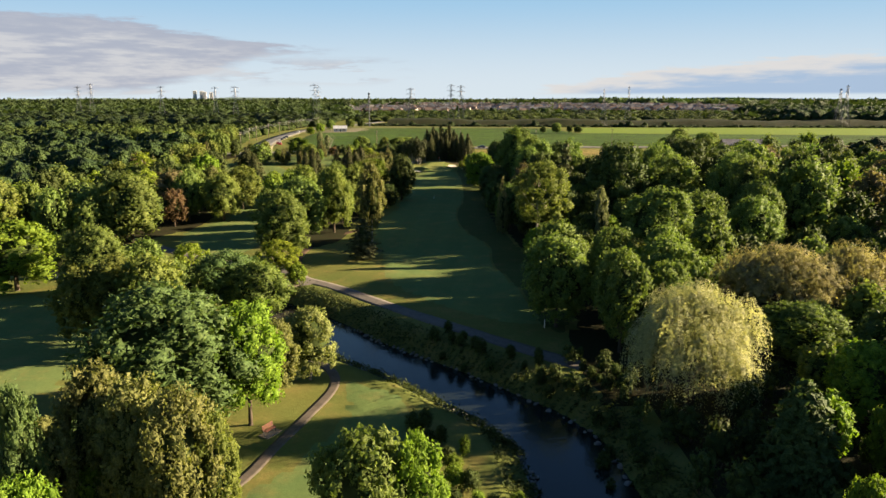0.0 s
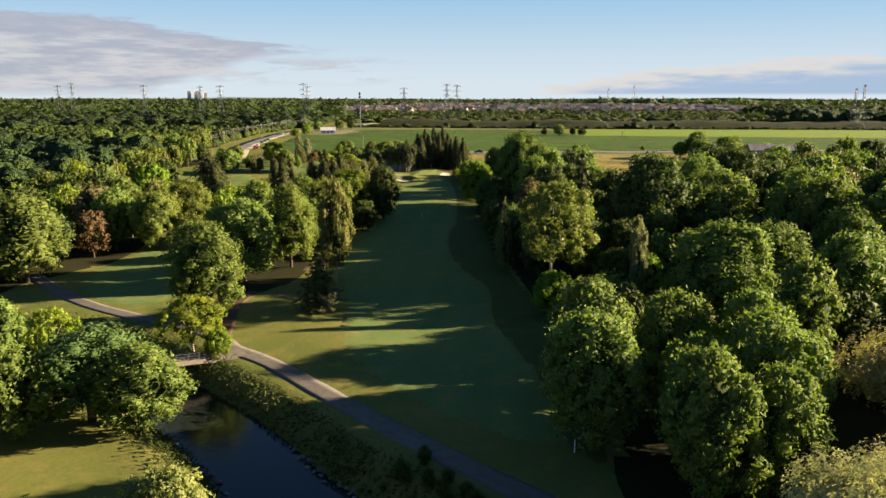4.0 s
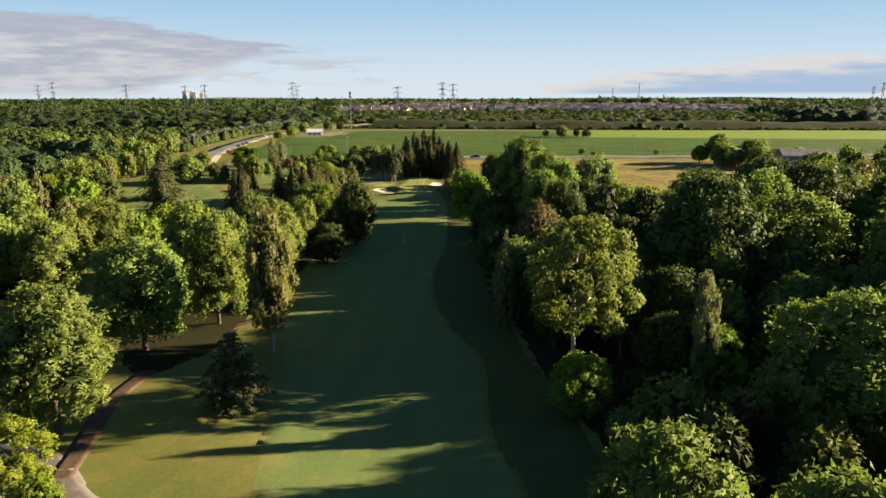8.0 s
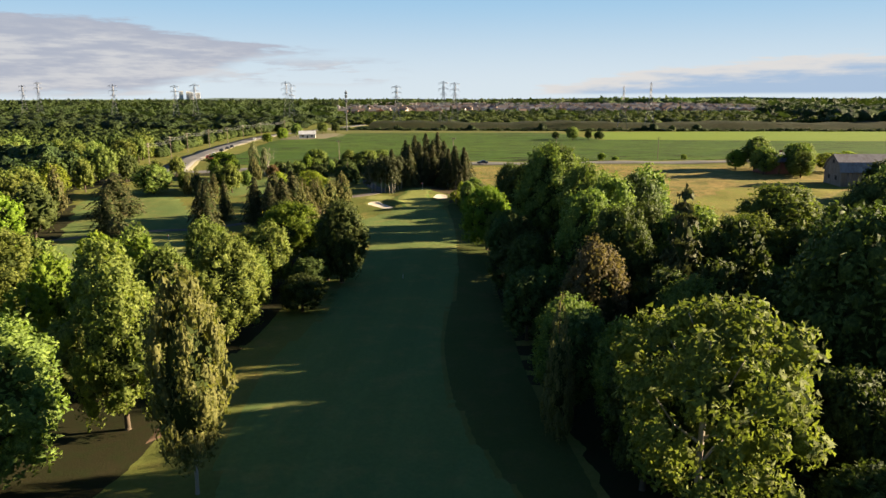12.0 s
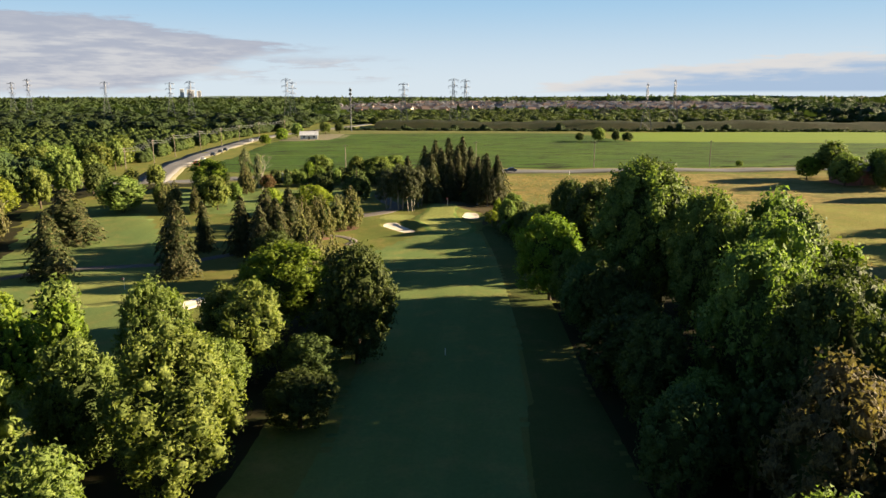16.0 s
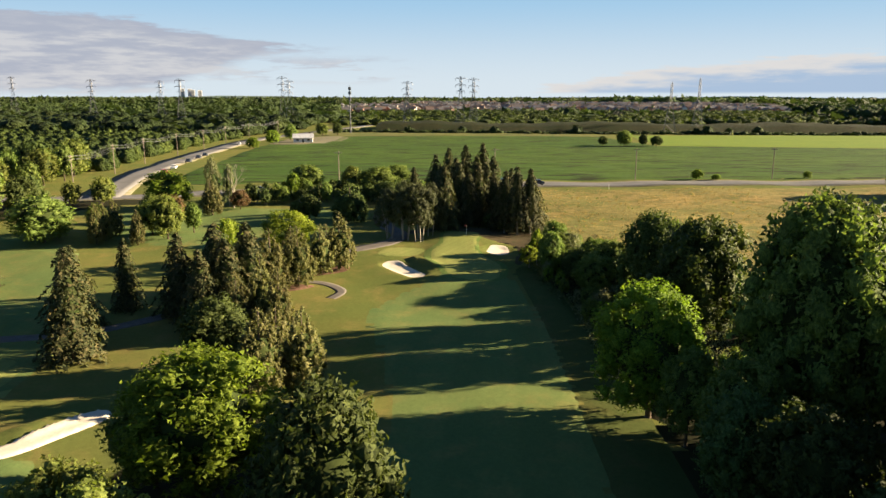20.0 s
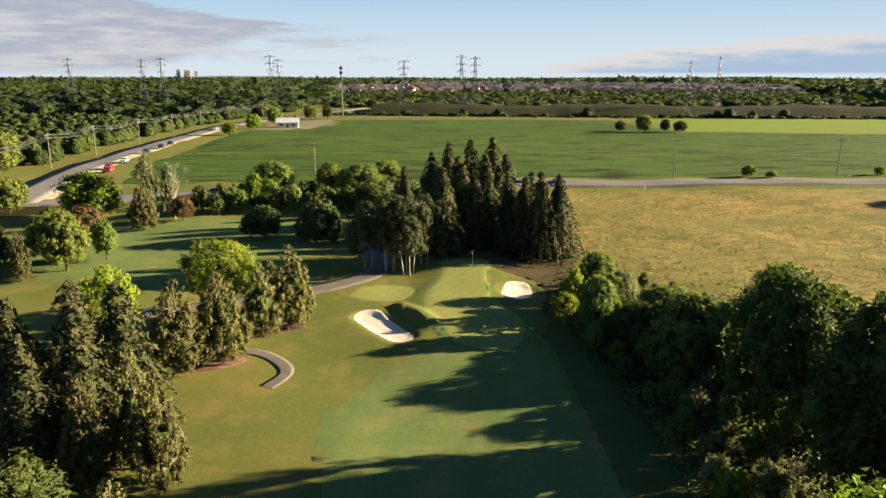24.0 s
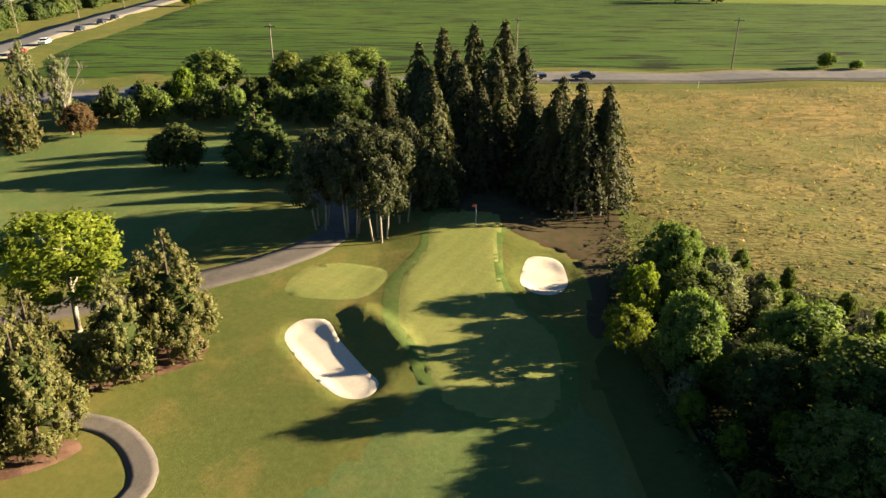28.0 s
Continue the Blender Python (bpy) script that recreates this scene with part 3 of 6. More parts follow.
strip("cart_path", ((-94, 262), (-80, 278), (-66, 284), (-52, 288), (-44, 296)), 2.4, M_CART, 0.035, "asphalt cart path through the lawns", "path")
patch("mulch_bed", ((-29.8, 315), (-26.5, 316.6), (-23.4, 318.4), (-22.8, 321), (-25, 322.5), (-29, 319)), M_MULCH, 0.13, "reddish wood-chip bed under the cedars", "mulch bed", 0.8)
patch("mulch_bed", ((-34, 307), (-30.5, 306.6), (-27.6, 308.6), (-27.6, 310), (-32, 310.4)), M_MULCH, 0.15, "reddish wood-chip bed under the cedars", "mulch bed", 0.8)

patch("path_junction", ((-29.4, 127.9), (-26.4, 127.6), (-23.6, 129.8), (-25.6, 132.8), (-27.4, 135.4), (-29.6, 135.2), (-29.4, 131.8)), M_CART, 0.045, "wide paved junction where paths meet the bridge", "path", 0.7)
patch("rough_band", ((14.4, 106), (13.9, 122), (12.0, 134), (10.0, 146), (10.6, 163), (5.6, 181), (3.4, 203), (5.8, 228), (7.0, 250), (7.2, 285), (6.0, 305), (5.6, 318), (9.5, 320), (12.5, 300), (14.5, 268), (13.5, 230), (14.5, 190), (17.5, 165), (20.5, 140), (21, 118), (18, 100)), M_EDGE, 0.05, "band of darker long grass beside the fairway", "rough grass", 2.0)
patch("needle_floor", ((4.9, 337.2), (2.0, 339.8), (-6.6, 347.2), (-14.0, 345.0), (-12.0, 350.0), (1.2, 353.0), (13.0, 352.0), (14.2, 344.6), (13.0, 336.3), (9.6, 326.9), (7.4, 321.0), (6.0, 323.0), (7.2, 327.6), (7.4, 332.6), (6.6, 336.0)), M_NEEDLES, 0.045, "brown needle litter under the spruces", "needle litter", 1.2)

ROAD = ((420, 448), (240, 428), (150, 422), (86, 418.5), (7, 415), (-30, 408), (-65, 399.5), (-94, 392), (-150, 382), (-260, 368))
SIDE_ROAD = ((-99, 390), (-104, 412), (-108, 436), (-112, 464), (-117.5, 512), (-121.5, 567), (-124, 622), (-120, 672), (-111, 710), (-98, 770), (-70, 900))
strip("road_shoulder", ROAD, 10.5, M_SHOULDER, 0.06, "grassy gravel shoulder of a country road", "road shoulder", 4)
strip("road_shoulder", SIDE_ROAD, 13.0, M_SHOULDER, 0.08, "grassy gravel shoulder of a wide road", "road shoulder", 4)
strip("road", ROAD, 7.0, M_ROAD, 0.10, "pale grey two-lane country road", "road", 4)
strip("road", SIDE_ROAD, 9.5, M_ROAD, 0.12, "pale grey wide road beside a plantation", "road", 4)


def build_river():
    c = curve_through(RIVER, 2.5)
    t = np.gradient(c, axis=0)
    t /= np.linalg.norm(t, axis=1)[:, None]
    side = np.stack([t[:, 1], -t[:, 0]], 1) * 7.0
    n = len(c)
    rows = [np.column_stack([c + side * k, np.full(n, WATER_Z)]) for k in (-1, -0.33, 0.33, 1)]
    faces = [(r * n + i, r * n + i + 1, (r + 1) * n + i + 1, (r + 1) * n + i) for r in range(3) for i in range(n - 1)]
    tagged(new("river", mesh_of("river", np.concatenate(rows), faces, M_WATER)), "dark rippled river reflecting the blue sky", "river", kind="structure")


build_river()


# ---- parts ----
def part(name, data, parent, label=""):
    """Links one mesh (or a bmesh with its material) as a part of parent."""
    ob = new(name, data)
    ob.parent = parent
    if label:
        ob["label"] = label
    return ob


def bm_mesh(name, bm, material, smooth_shade=False):
    me = bpy.data.meshes.new(name)
    bm.to_mesh(me)
    bm.free()
    me.materials.append(material)
    if smooth_shade:
        me.polygons.foreach_set("use_smooth", [True] * len(me.polygons))
    return me


def tube(bm, a, b, r0, r1, sides=7):
    """A tapered round bar from a to b."""
    a, b = Vector(a), Vector(b)
    q = (b - a).to_track_quat("Z", "Y")
    rings = []
    for p, r in ((a, r0), (b, r1)):
        rings.append([bm.verts.new(p + q @ Vector((r * math.cos(2 * math.pi * k / sides), r * math.sin(2 * math.pi * k / sides), 0))) for k in range(sides)])
    for k in range(sides):
        bm.faces.new((rings[0][k], rings[0][(k + 1) % sides], rings[1][(k + 1) % sides], rings[1][k]))
    bm.faces.new(rings[1])
    bm.faces.new(rings[0][::-1])


def box(bm, x0, y0, z0, x1, y1, z1, bevel=0.0):
    made = bmesh.ops.create_cube(bm, size=1.0, matrix=Matrix.LocRotScale(((x0 + x1) / 2, (y0 + y1) / 2, (z0 + z1) / 2), None, (abs(x1 - x0), abs(y1 - y0), abs(z1 - z0))))
    if bevel:
        edges = list({e for v in made["verts"] for e in v.link_edges})
        bmesh.ops.bevel(bm, geom=edges, offset=bevel, segments=1, affect="EDGES")


# ---- plants ----
def leaf_quads(rng, pos, nrm, size, lean=0.95, aspect=0.62, crisp=0.85, hang=0.0, squash=0.68):
    """Small leaf sprays at pos, facing roughly along nrm. Gives vertices, faces and soft normals."""
    n = len(pos)
    d = nrm + lean * rng.normal(size=(n, 3))
    d /= np.linalg.norm(d, axis=1)[:, None]
    d *= np.where((d * nrm).sum(1) < 0, -1.0, 1.0)[:, None]
    u = np.cross(d, np.cross(np.array([0, 0, -1.0]), d) * hang + rng.normal(size=(n, 3)))
    u /= np.linalg.norm(u, axis=1)[:, None] + 1e-9
    v = np.cross(d, u)
    s = (size * rng.uniform(0.6, 1.35, n))[:, None]
    keep = np.array([1, 1, squash])
    u, v = u * s * keep, v * s * aspect * keep
    fold = d * s * 0.18
    j = rng.uniform(0.7, 1.5, (3, n, 1))
    verts = np.stack([pos - u * j[0] - v * 0.6, pos + u * j[1] - v * 0.6 + fold, pos + v * j[2] * 1.2 + u * (j[0] - j[1])], 1).reshape(-1, 3)
    faces = np.arange(3 * n).reshape(n, 3)
    soft = nrm * 0.5 + d * crisp * 0.85
    soft /= np.linalg.norm(soft, axis=1)[:, None]
    return verts, faces, np.repeat(soft, 3, 0)


def core_ball(rng, centre, radius, rings=7, sides=11):
    """A lumpy closed inner mass that keeps the crown from being seen through."""
    verts, faces = [], []
    for i in range(rings + 1):
        th = math.pi * i / rings
        for k in range(sides):
            ph = 2 * math.pi * k / sides
            w = 1 + (0.22 * math.sin(3 * ph + 5 * th) + rng.uniform(-0.14, 0.14)) * math.sin(th)
            verts.append((centre[0] + radius[0] * w * math.sin(th) * math.cos(ph), centre[1] + radius[1] * w * math.sin(th) * math.sin(ph), centre[2] + radius[2] * w * math.cos(th)))
    for i in range(rings):
        for k in range(sides):
            faces.append((i * sides + k, (i + 1) * sides + k, (i + 1) * sides + (k + 1) % sides, i * sides + (k + 1) % sides))
    v = np.array(verts)
    nr = (v - np.array(centre)) / np.array(radius) ** 2
    nr /= np.linalg.norm(nr, axis=1)[:, None] + 1e-9
    return v, np.array(faces), nr


def joined(name, pieces, material):
    vs, fs, ns, base = [], [], [], 0
    slots = []
    for v, f, n, *inner in pieces:
        vs.append(v)
        fs += (f + base).tolist()
        ns.append(n)
        slots += [1 if inner else 0] * len(f)
        base += len(v)
    me = mesh_of(name, np.concatenate(vs), fs, material, True, np.concatenate(ns))
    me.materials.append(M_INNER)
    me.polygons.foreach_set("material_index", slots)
    return me


def broadleaf_crown(seed, material, leaves, leaf, low=0.18, puffs=40, puff=0.15, spread=1.0, deep=0.8, core=0.6, far=False, form="round"):
    """A crown in a box 1 wide and 1 high: rounded leafy clumps, each with a skin of leaf sprays, over a domed or pointed outline."""
    rng = np.random.default_rng(seed)
    mid, half = (1 + low) / 2, (1 - low) / 2
    ratio = half / 0.5 * 0.82
    pieces = []
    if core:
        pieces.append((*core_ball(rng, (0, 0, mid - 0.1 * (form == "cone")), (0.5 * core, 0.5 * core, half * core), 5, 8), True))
    wave, turn = rng.uniform(0, 6.28, 3), rng.uniform(0, 6.28)
    clumps = []
    for k in range(puffs):
        up = 1 - 1.86 * (k + 0.5) / puffs
        a = 2 * math.pi * ((k * 0.618034) % 1) + turn + rng.normal() * 0.22
        lobe = 1 + 0.09 * math.sin(2 * a + wave[0]) + 0.08 * math.sin(3 * a + 2.2 * up + wave[1]) + 0.05 * math.sin(5 * a - 3 * up + wave[2])
        m = rng.uniform(deep, 1.0) * lobe
        pr = puff * rng.uniform(0.72, 1.3)
        if form == "cone":
            up = 1 - 1.96 * ((k + 0.5) / puffs) ** 0.62
            u = (up + 1) / 2
            r = (0.74 + 0.26 * u / 0.25) if u < 0.25 else ((1 - u) / 0.75) ** 0.72
            pr *= 0.42 + 0.58 * r
        else:
            r = max(0.0, 1 - abs(up) ** 2.3) ** 0.5 * (1 - 0.16 * max(0, up) ** 2)
        reach = (0.5 * spread - 0.62 * pr) * r * m
        clumps.append((reach * math.cos(a), reach * math.sin(a), mid + (half - 0.55 * pr * ratio) * up * (0.5 + 0.5 * m if form == "round" else 1), pr))
    weight = np.array([c[3] ** 2 for c in clumps])
    counts = (leaves * weight / weight.sum()).astype(int)
    for (cx, cy, cz, pr), n in zip(clumps, counts):
        d = rng.normal(size=(n, 3))
        d /= np.linalg.norm(d, axis=1)[:, None]
        out = np.array([cx, cy, (cz - mid) * 0.8 + 0.14])
        out /= np.linalg.norm(out) + 1e-9
        d = d[(d @ out) > rng.uniform(-0.6, 0.05, n)]
        rad = pr * (0.62 + 0.60 * rng.uniform(0, 1, len(d)) ** 1.1)[:, None]
        pos = np.array([cx, cy, cz]) + d * rad * np.array([1, 1, ratio])
        nr = d * 0.85 + out * 0.35
        nr /= np.linalg.norm(nr, axis=1)[:, None]
        pieces.append(leaf_quads(rng, pos, nr, leaf))
        if core:
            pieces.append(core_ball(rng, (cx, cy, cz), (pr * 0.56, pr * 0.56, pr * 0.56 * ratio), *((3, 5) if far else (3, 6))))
    top = max(float(np.percentile(p[0][:, 2], 99.5)) for p in pieces if len(p[0]))
    pieces = [(p[0] * (1, 1, 1.01 / top), *p[1:]) for p in pieces]
    return joined("crown", pieces, material)


def willow_crown(seed, material, tufts=70, leaf=0.0085, hang=1.0, core=True):
    """Fused rounded tufts over a broad dome, each shedding fine hanging strands."""
    rng = np.random.default_rng(seed)
    pieces, pos, nr = [], [], []
    for i in range(tufts):
        cz = 1 - 1.35 * (i + 0.5) / tufts
        a = 2 * math.pi * ((i * 0.618034) % 1) + rng.normal() * 0.2
        r = math.sqrt(max(0, 1 - cz * cz)) * rng.uniform(0.62, 1.0) * (1 + 0.16 * math.sin(2 * a + 0.6) + 0.13 * math.sin(5 * a + 3 * cz))
        x, y = 0.41 * r * math.cos(a), 0.41 * r * math.sin(a)
        z = 0.52 + 0.36 * cz * rng.uniform(0.78, 1.04) + 0.07 * math.cos(a - 2.4) * r + 0.05 * math.sin(3 * a + 1) * r
        size = rng.uniform(0.075, 0.125)
        if core:
            pieces.append(core_ball(rng, (x * 0.9, y * 0.9, z - 0.02), (size * 0.5, size * 0.5, size * 0.6), 4, 6))
        for s in range(int(70 * (size / 0.1) ** 2)):
            d = rng.normal(size=3)
            d[2] = abs(d[2]) * 1.1 - 0.25
            d /= np.linalg.norm(d)
            start = np.array([x, y, z]) + d * size * rng.uniform(0.75, 1.18) * np.array([1, 1, 1.25])
            low = 1 - max(0.0, cz)
            length = hang * rng.uniform(0.03, 0.10) * (1 + 2.4 * low * rng.random())
            n = int(5 + length * 70)
            way = np.array([d[0], d[1], 0]) * 0.25
            for k in range(n):
                u = k / n
                pos.append(start + way * length * math.sin(u * 1.6) + np.array([0, 0, 0.25 * u - u * u * 1.25]) * length + rng.normal(size=3) * 0.0055)
                nr.append((d[0] + 0.2 * math.cos(a), d[1] + 0.2 * math.sin(a), d[2] + 0.55 - 0.5 * u))
    nr = np.array(nr)
    nr /= np.linalg.norm(nr, axis=1)[:, None]
    pieces.append(leaf_quads(rng, np.array(pos), nr, leaf, 0.5, 0.42, 0.35, 2.5))
    return joined("crown", pieces, material)


def conifer_crown(seed, material, tiers=16, arms=9, leaf=0.05, low=0.06, droop=0.35, full=0.5, ragged=0.25):
    """Whorls of drooping boughs that shorten towards the tip, each a flat fan of needle sprays."""
    rng = np.random.default_rng(seed)
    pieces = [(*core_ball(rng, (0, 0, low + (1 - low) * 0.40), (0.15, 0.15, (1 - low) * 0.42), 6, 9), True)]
    pos, nr = [], []
    for i in range(tiers):
        u = (i + rng.uniform(-0.3, 0.3)) / tiers
        z = low + (0.98 - low) * u
        reach = full * max(0.03, 1 - u) ** 0.6 * (0.72 + 0.28 * min(1, u * 6 + 0.4))
        for k in range(arms):
            a = 2 * math.pi * (k + rng.uniform(-0.3, 0.3)) / arms + i * 0.7
            L = reach * rng.uniform(1 - ragged, 1 + ragged * 0.35)
            n = max(4, int(L / leaf * 4.4))
            lift = rng.uniform(-0.012, 0.012)
            for s in range(n):
                v = ((s + rng.uniform(0.2, 1)) / n) ** 0.75
                w = rng.normal() * 0.26 * L * (1.15 - v)
                pos.append((math.cos(a) * L * v - math.sin(a) * w, math.sin(a) * L * v + math.cos(a) * w, z - droop * L * v * v - abs(w) * 0.25 + rng.normal() * 0.007 + 0.03 + lift))
                nr.append((math.cos(a) * 0.75, math.sin(a) * 0.75, 0.66))
    pos.append((0, 0, 0.99))
    nr.append((0, 0, 1))
    pieces.append(leaf_quads(rng, np.array(pos), np.array(nr), leaf, 0.5, 0.5))
    return joined("crown", pieces, material)


def trunk_mesh(seed, material, top=0.7, girth=0.026, limbs=6, stems=1, fork=0.3, reach=0.3):
    """Tapered trunk with limbs, in a box 1 wide and 1 high; starts a little under the ground."""
    rng = random.Random(seed)
    bm = bmesh.new()
    for s in range(stems):
        a0 = 2 * math.pi * s / stems + 0.4
        off = 0.0 if stems == 1 else 0.10
        foot = Vector((off * math.cos(a0), off * math.sin(a0), -0.04))
        tip = Vector((foot.x * (1 if stems == 1 else 2.4) + rng.uniform(-0.03, 0.03), foot.y * (1 if stems == 1 else 2.4) + rng.uniform(-0.03, 0.03), top))
        knee = foot.lerp(tip, 0.5) + Vector((rng.uniform(-0.02, 0.02), rng.uniform(-0.02, 0.02), 0))
        tube(bm, foot, foot + Vector((0, 0, 0.06)), girth * 1.7, girth * 1.05, 8)
        tube(bm, foot + Vector((0, 0, 0.05)), knee, girth * 1.08, girth * 0.8, 8)
        tube(bm, knee, tip, girth * 0.8, girth * 0.25, 7)
        for k in range(limbs):
            u = fork + (0.95 - fork) * (k + rng.random() * 0.6) / limbs
            a = 2.4 * k + rng.random()
            p = foot.lerp(tip, u)
            out = reach * (1.1 - u * 0.7)
            mid = p + Vector((math.cos(a) * out * 0.55, math.sin(a) * out * 0.55, 0.05 + 0.03 * rng.random()))
            end = p + Vector((math.cos(a) * out, math.sin(a) * out, 0.14 + 0.06 * rng.random()))
            tube(bm, p, mid, girth * 0.5 * (1.2 - u), girth * 0.34 * (1.2 - u), 5)
            tube(bm, mid, end, girth * 0.34 * (1.2 - u), girth * 0.1, 5)
    return bm_mesh("trunk", bm, material, True)


TRUNK = {
    "tall": trunk_mesh(1, M_BARK), "stout": trunk_mesh(2, M_BARK, 0.65, 0.034, 7), "straight": trunk_mesh(3, M_BARK, 0.97, 0.028, 0),
    "multi": trunk_mesh(4, M_PALE_BARK, 0.74, 0.014, 3, 4, 0.4, 0.16), "pale": trunk_mesh(5, M_PALE_BARK, 0.8, 0.022, 6), "shrub": trunk_mesh(6, M_BARK, 0.5, 0.02, 3, 3, 0.2, 0.2),
    "wide": trunk_mesh(8, M_PALE_BARK, 0.86, 0.022, 10, 1, 0.52, 0.38),
    "mast": trunk_mesh(7, M_PALE_BARK, 0.95, 0.024, 0),
}

# words, category, makers of crowns for near and for far plants, trunk
KIND = {
    "maple": ("full green maple tree with a rounded crown", "tree", "tall"),
    "lime": ("bright fresh-green broadleaf tree with a rounded crown", "tree", "tall"),
    "yellow": ("yellow-green broadleaf tree with an open crown", "tree", "pale"),
    "olive": ("olive-green tree heavy with pale seed clusters", "tree", "tall"),
    "pale": ("pale olive tree with thin foliage and light bark", "tree", "pale"),
    "bluegreen": ("large blue-green broadleaf tree with dense foliage", "tree", "stout"),
    "dark": ("deep green tree with a dense rounded crown", "tree", "stout"),
    "plum": ("small reddish-brown leaved ornamental tree", "tree", "tall"),
    "brown": ("rusty olive tree with faded foliage", "tree", "tall"),
    "wood": ("tall yellow-green tree with a ragged open crown", "tree", "wide"),
    "willow": ("large golden weeping willow with hanging strands", "tree", "stout"),
    "wlow": ("broad pale yellow willow with feathery foliage", "tree", "stout"),
    "greyleaf": ("silver-grey leaved shrub at the meadow edge", "shrub", "shrub"),
    "spruce": ("dark spruce with brown-tipped drooping boughs", "conifer", "straight"),
    "mast": ("tall brown-tipped spruce with a bare pale lower trunk", "conifer", "mast"),
    "conifer": ("shaded conifer with soft dense boughs", "conifer", "straight"),
    "cedar": ("conical olive-brown cedar with upright sprays", "conifer", "straight"),
    "cone": ("tidy egg-shaped green cedar on the lawn", "conifer", "straight"),
    "pine": ("small dark pine with a ragged outline", "conifer", "straight"),
    "clump": ("multi-stemmed grey-green tree with pale slender trunks", "tree", "multi"),
    "poplar": ("tall slender poplar with pale grey-green leaves", "tree", "pale"),
    "shrub": ("leafy green shrub with several stems", "shrub", "shrub"),
    "weed": ("dark green bank shrub in shade", "shrub", "shrub"),
}

CROWN = {}


def crown_of(kind, far, pick, close=0):
    key = (kind, far, pick, close)
    if key in CROWN:
        return CROWN[key]
    n, leaf, seed = (1500, 0.041, 100) if far else (13000, 0.0182, 0) if close == 2 else (8500, 0.0220, 0) if close else (4200, 0.0295, 0)
    seed += pick * 7 + sum(map(ord, kind))
    L = LEAF
    if kind in ("maple", "lime", "bluegreen", "plum", "dark", "brown"):
        made = broadleaf_crown(seed, L[kind], n, leaf, 0.02 + 0.04 * pick, (34 if far else 84 if close else 60) + 6 * pick, (0.165 if far else 0.112 if close else 0.13) - 0.006 * pick, far=far, deep=0.76 - 0.08 * pick)
    elif kind in ("olive", "pale"):
        made = broadleaf_crown(seed, L[kind], int(n * 1.05), leaf * 0.9, 0.05, (32 if far else 80) + 6 * pick, 0.155 if far else 0.10, 0.97, 0.62, 0.55, far)
    elif kind in ("yellow", "wood"):
        made = broadleaf_crown(seed, L["yellow" if kind == "yellow" else "olive"], n, leaf * 0.9, 0.2 if kind == "yellow" else 0.24, 52 + 5 * pick, 0.095, 1.05, 0.5, 0.2)
    elif kind == "willow":
        made = willow_crown(seed, L["willow"], 72, 0.0085, 1.5)
    elif kind == "wlow":
        made = willow_crown(seed, L["tan"], 60, 0.0095, 0.45)
    elif kind == "greyleaf":
        made = broadleaf_crown(seed, L["greyleaf"], n // 2, leaf * 1.2, 0.02, 18, 0.2)
    elif kind == "spruce":
        made = conifer_crown(seed, L["spruce"], 13 if far else 15, 9 if far else 9, 0.06 if far else 0.030, 0.08, 0.55, 0.56, 0.62)
    elif kind == "mast":
        made = conifer_crown(seed, L["spruce"], 14, 9, 0.030, 0.24, 0.5, 0.52, 0.6)
    elif kind == "conifer":
        made = conifer_crown(seed, L["bluegreen"], 18, 12, 0.04, 0.04, 0.2, 0.5, 0.3)
    elif kind == "pine":
        made = conifer_crown(seed, L["pine"], 12, 9, 0.04, 0.10, 0.1, 0.5, 0.45)
    elif kind == "cedar":
        made = broadleaf_crown(seed, L["cedar"], 1300 if far else 6500 if close else 4200, 0.036 if far else 0.0185 if close else 0.024, 0.02, 46 if far else 130, 0.15 if far else 0.085, 1.0, 0.58, 0.5, far, "cone")
    elif kind == "cone":
        made = broadleaf_crown(seed, L["dark"], 7000, 0.018, 0.0, 130, 0.085, 1.0, 0.86, 0.66, False, "cone")
    elif kind == "clump":
        made = broadleaf_crown(seed, L["stemmy"], n, leaf * 0.9, 0.16, 64, 0.09, 1.0, 0.5, 0.42)
    elif kind == "poplar":
        made = broadleaf_crown(seed, L["greyleaf"], n, leaf * 0.85, 0.08, 56, 0.095, 0.9, 0.45, 0.3)
    else:
        made = broadleaf_crown(seed, L["dark" if kind == "weed" else "lime"], n // 3 if far else n // 2, leaf * 1.2, 0.0, 13 if far else 18, 0.23, far=True)
    CROWN[key] = made
    return made


PLANTED = []


def plant(kind, x, y, h, w, far=False, label="", group="", sink=0.0):
    """One tree or shrub of that kind with its trunk on the ground: h high, its crown w across."""
    rng = random.Random(int(x * 31 + y * 17))
    words, category, trunk = KIND[kind]
    base = new(words_name(kind), None)
    base.empty_display_size = 0.2
    z = gz(x, y) - sink
    w *= {"spruce": 1.6, "mast": 1.45, "olive": 1.25, "pale": 1.25}.get(kind, 1.0)
    base.matrix_world = pose(x, y, z, rng.uniform(-1.5, 1.5), rng.uniform(-1.5, 1.5), rng.uniform(0, 360)) @ Matrix.Diagonal((w, w * rng.uniform(0.92, 1.08), h, 1))
    part("trunk", TRUNK[trunk], base)
    part("crown", crown_of(kind, far and (w < 11.5 or abs(x) > 70), rng.randrange(1 if kind == "willow" else 2 if kind in ("wlow", "clump", "spruce", "mast") else 3), 0 if h < 5 or far and w < 11.5 or abs(x) > 70 else 2 if w > 10.5 else 1 if abs(x) < 36 else 0), base)
    tagged(base, label or words, category, group)
    PLANTED.append((x, y, w, h))
    return base


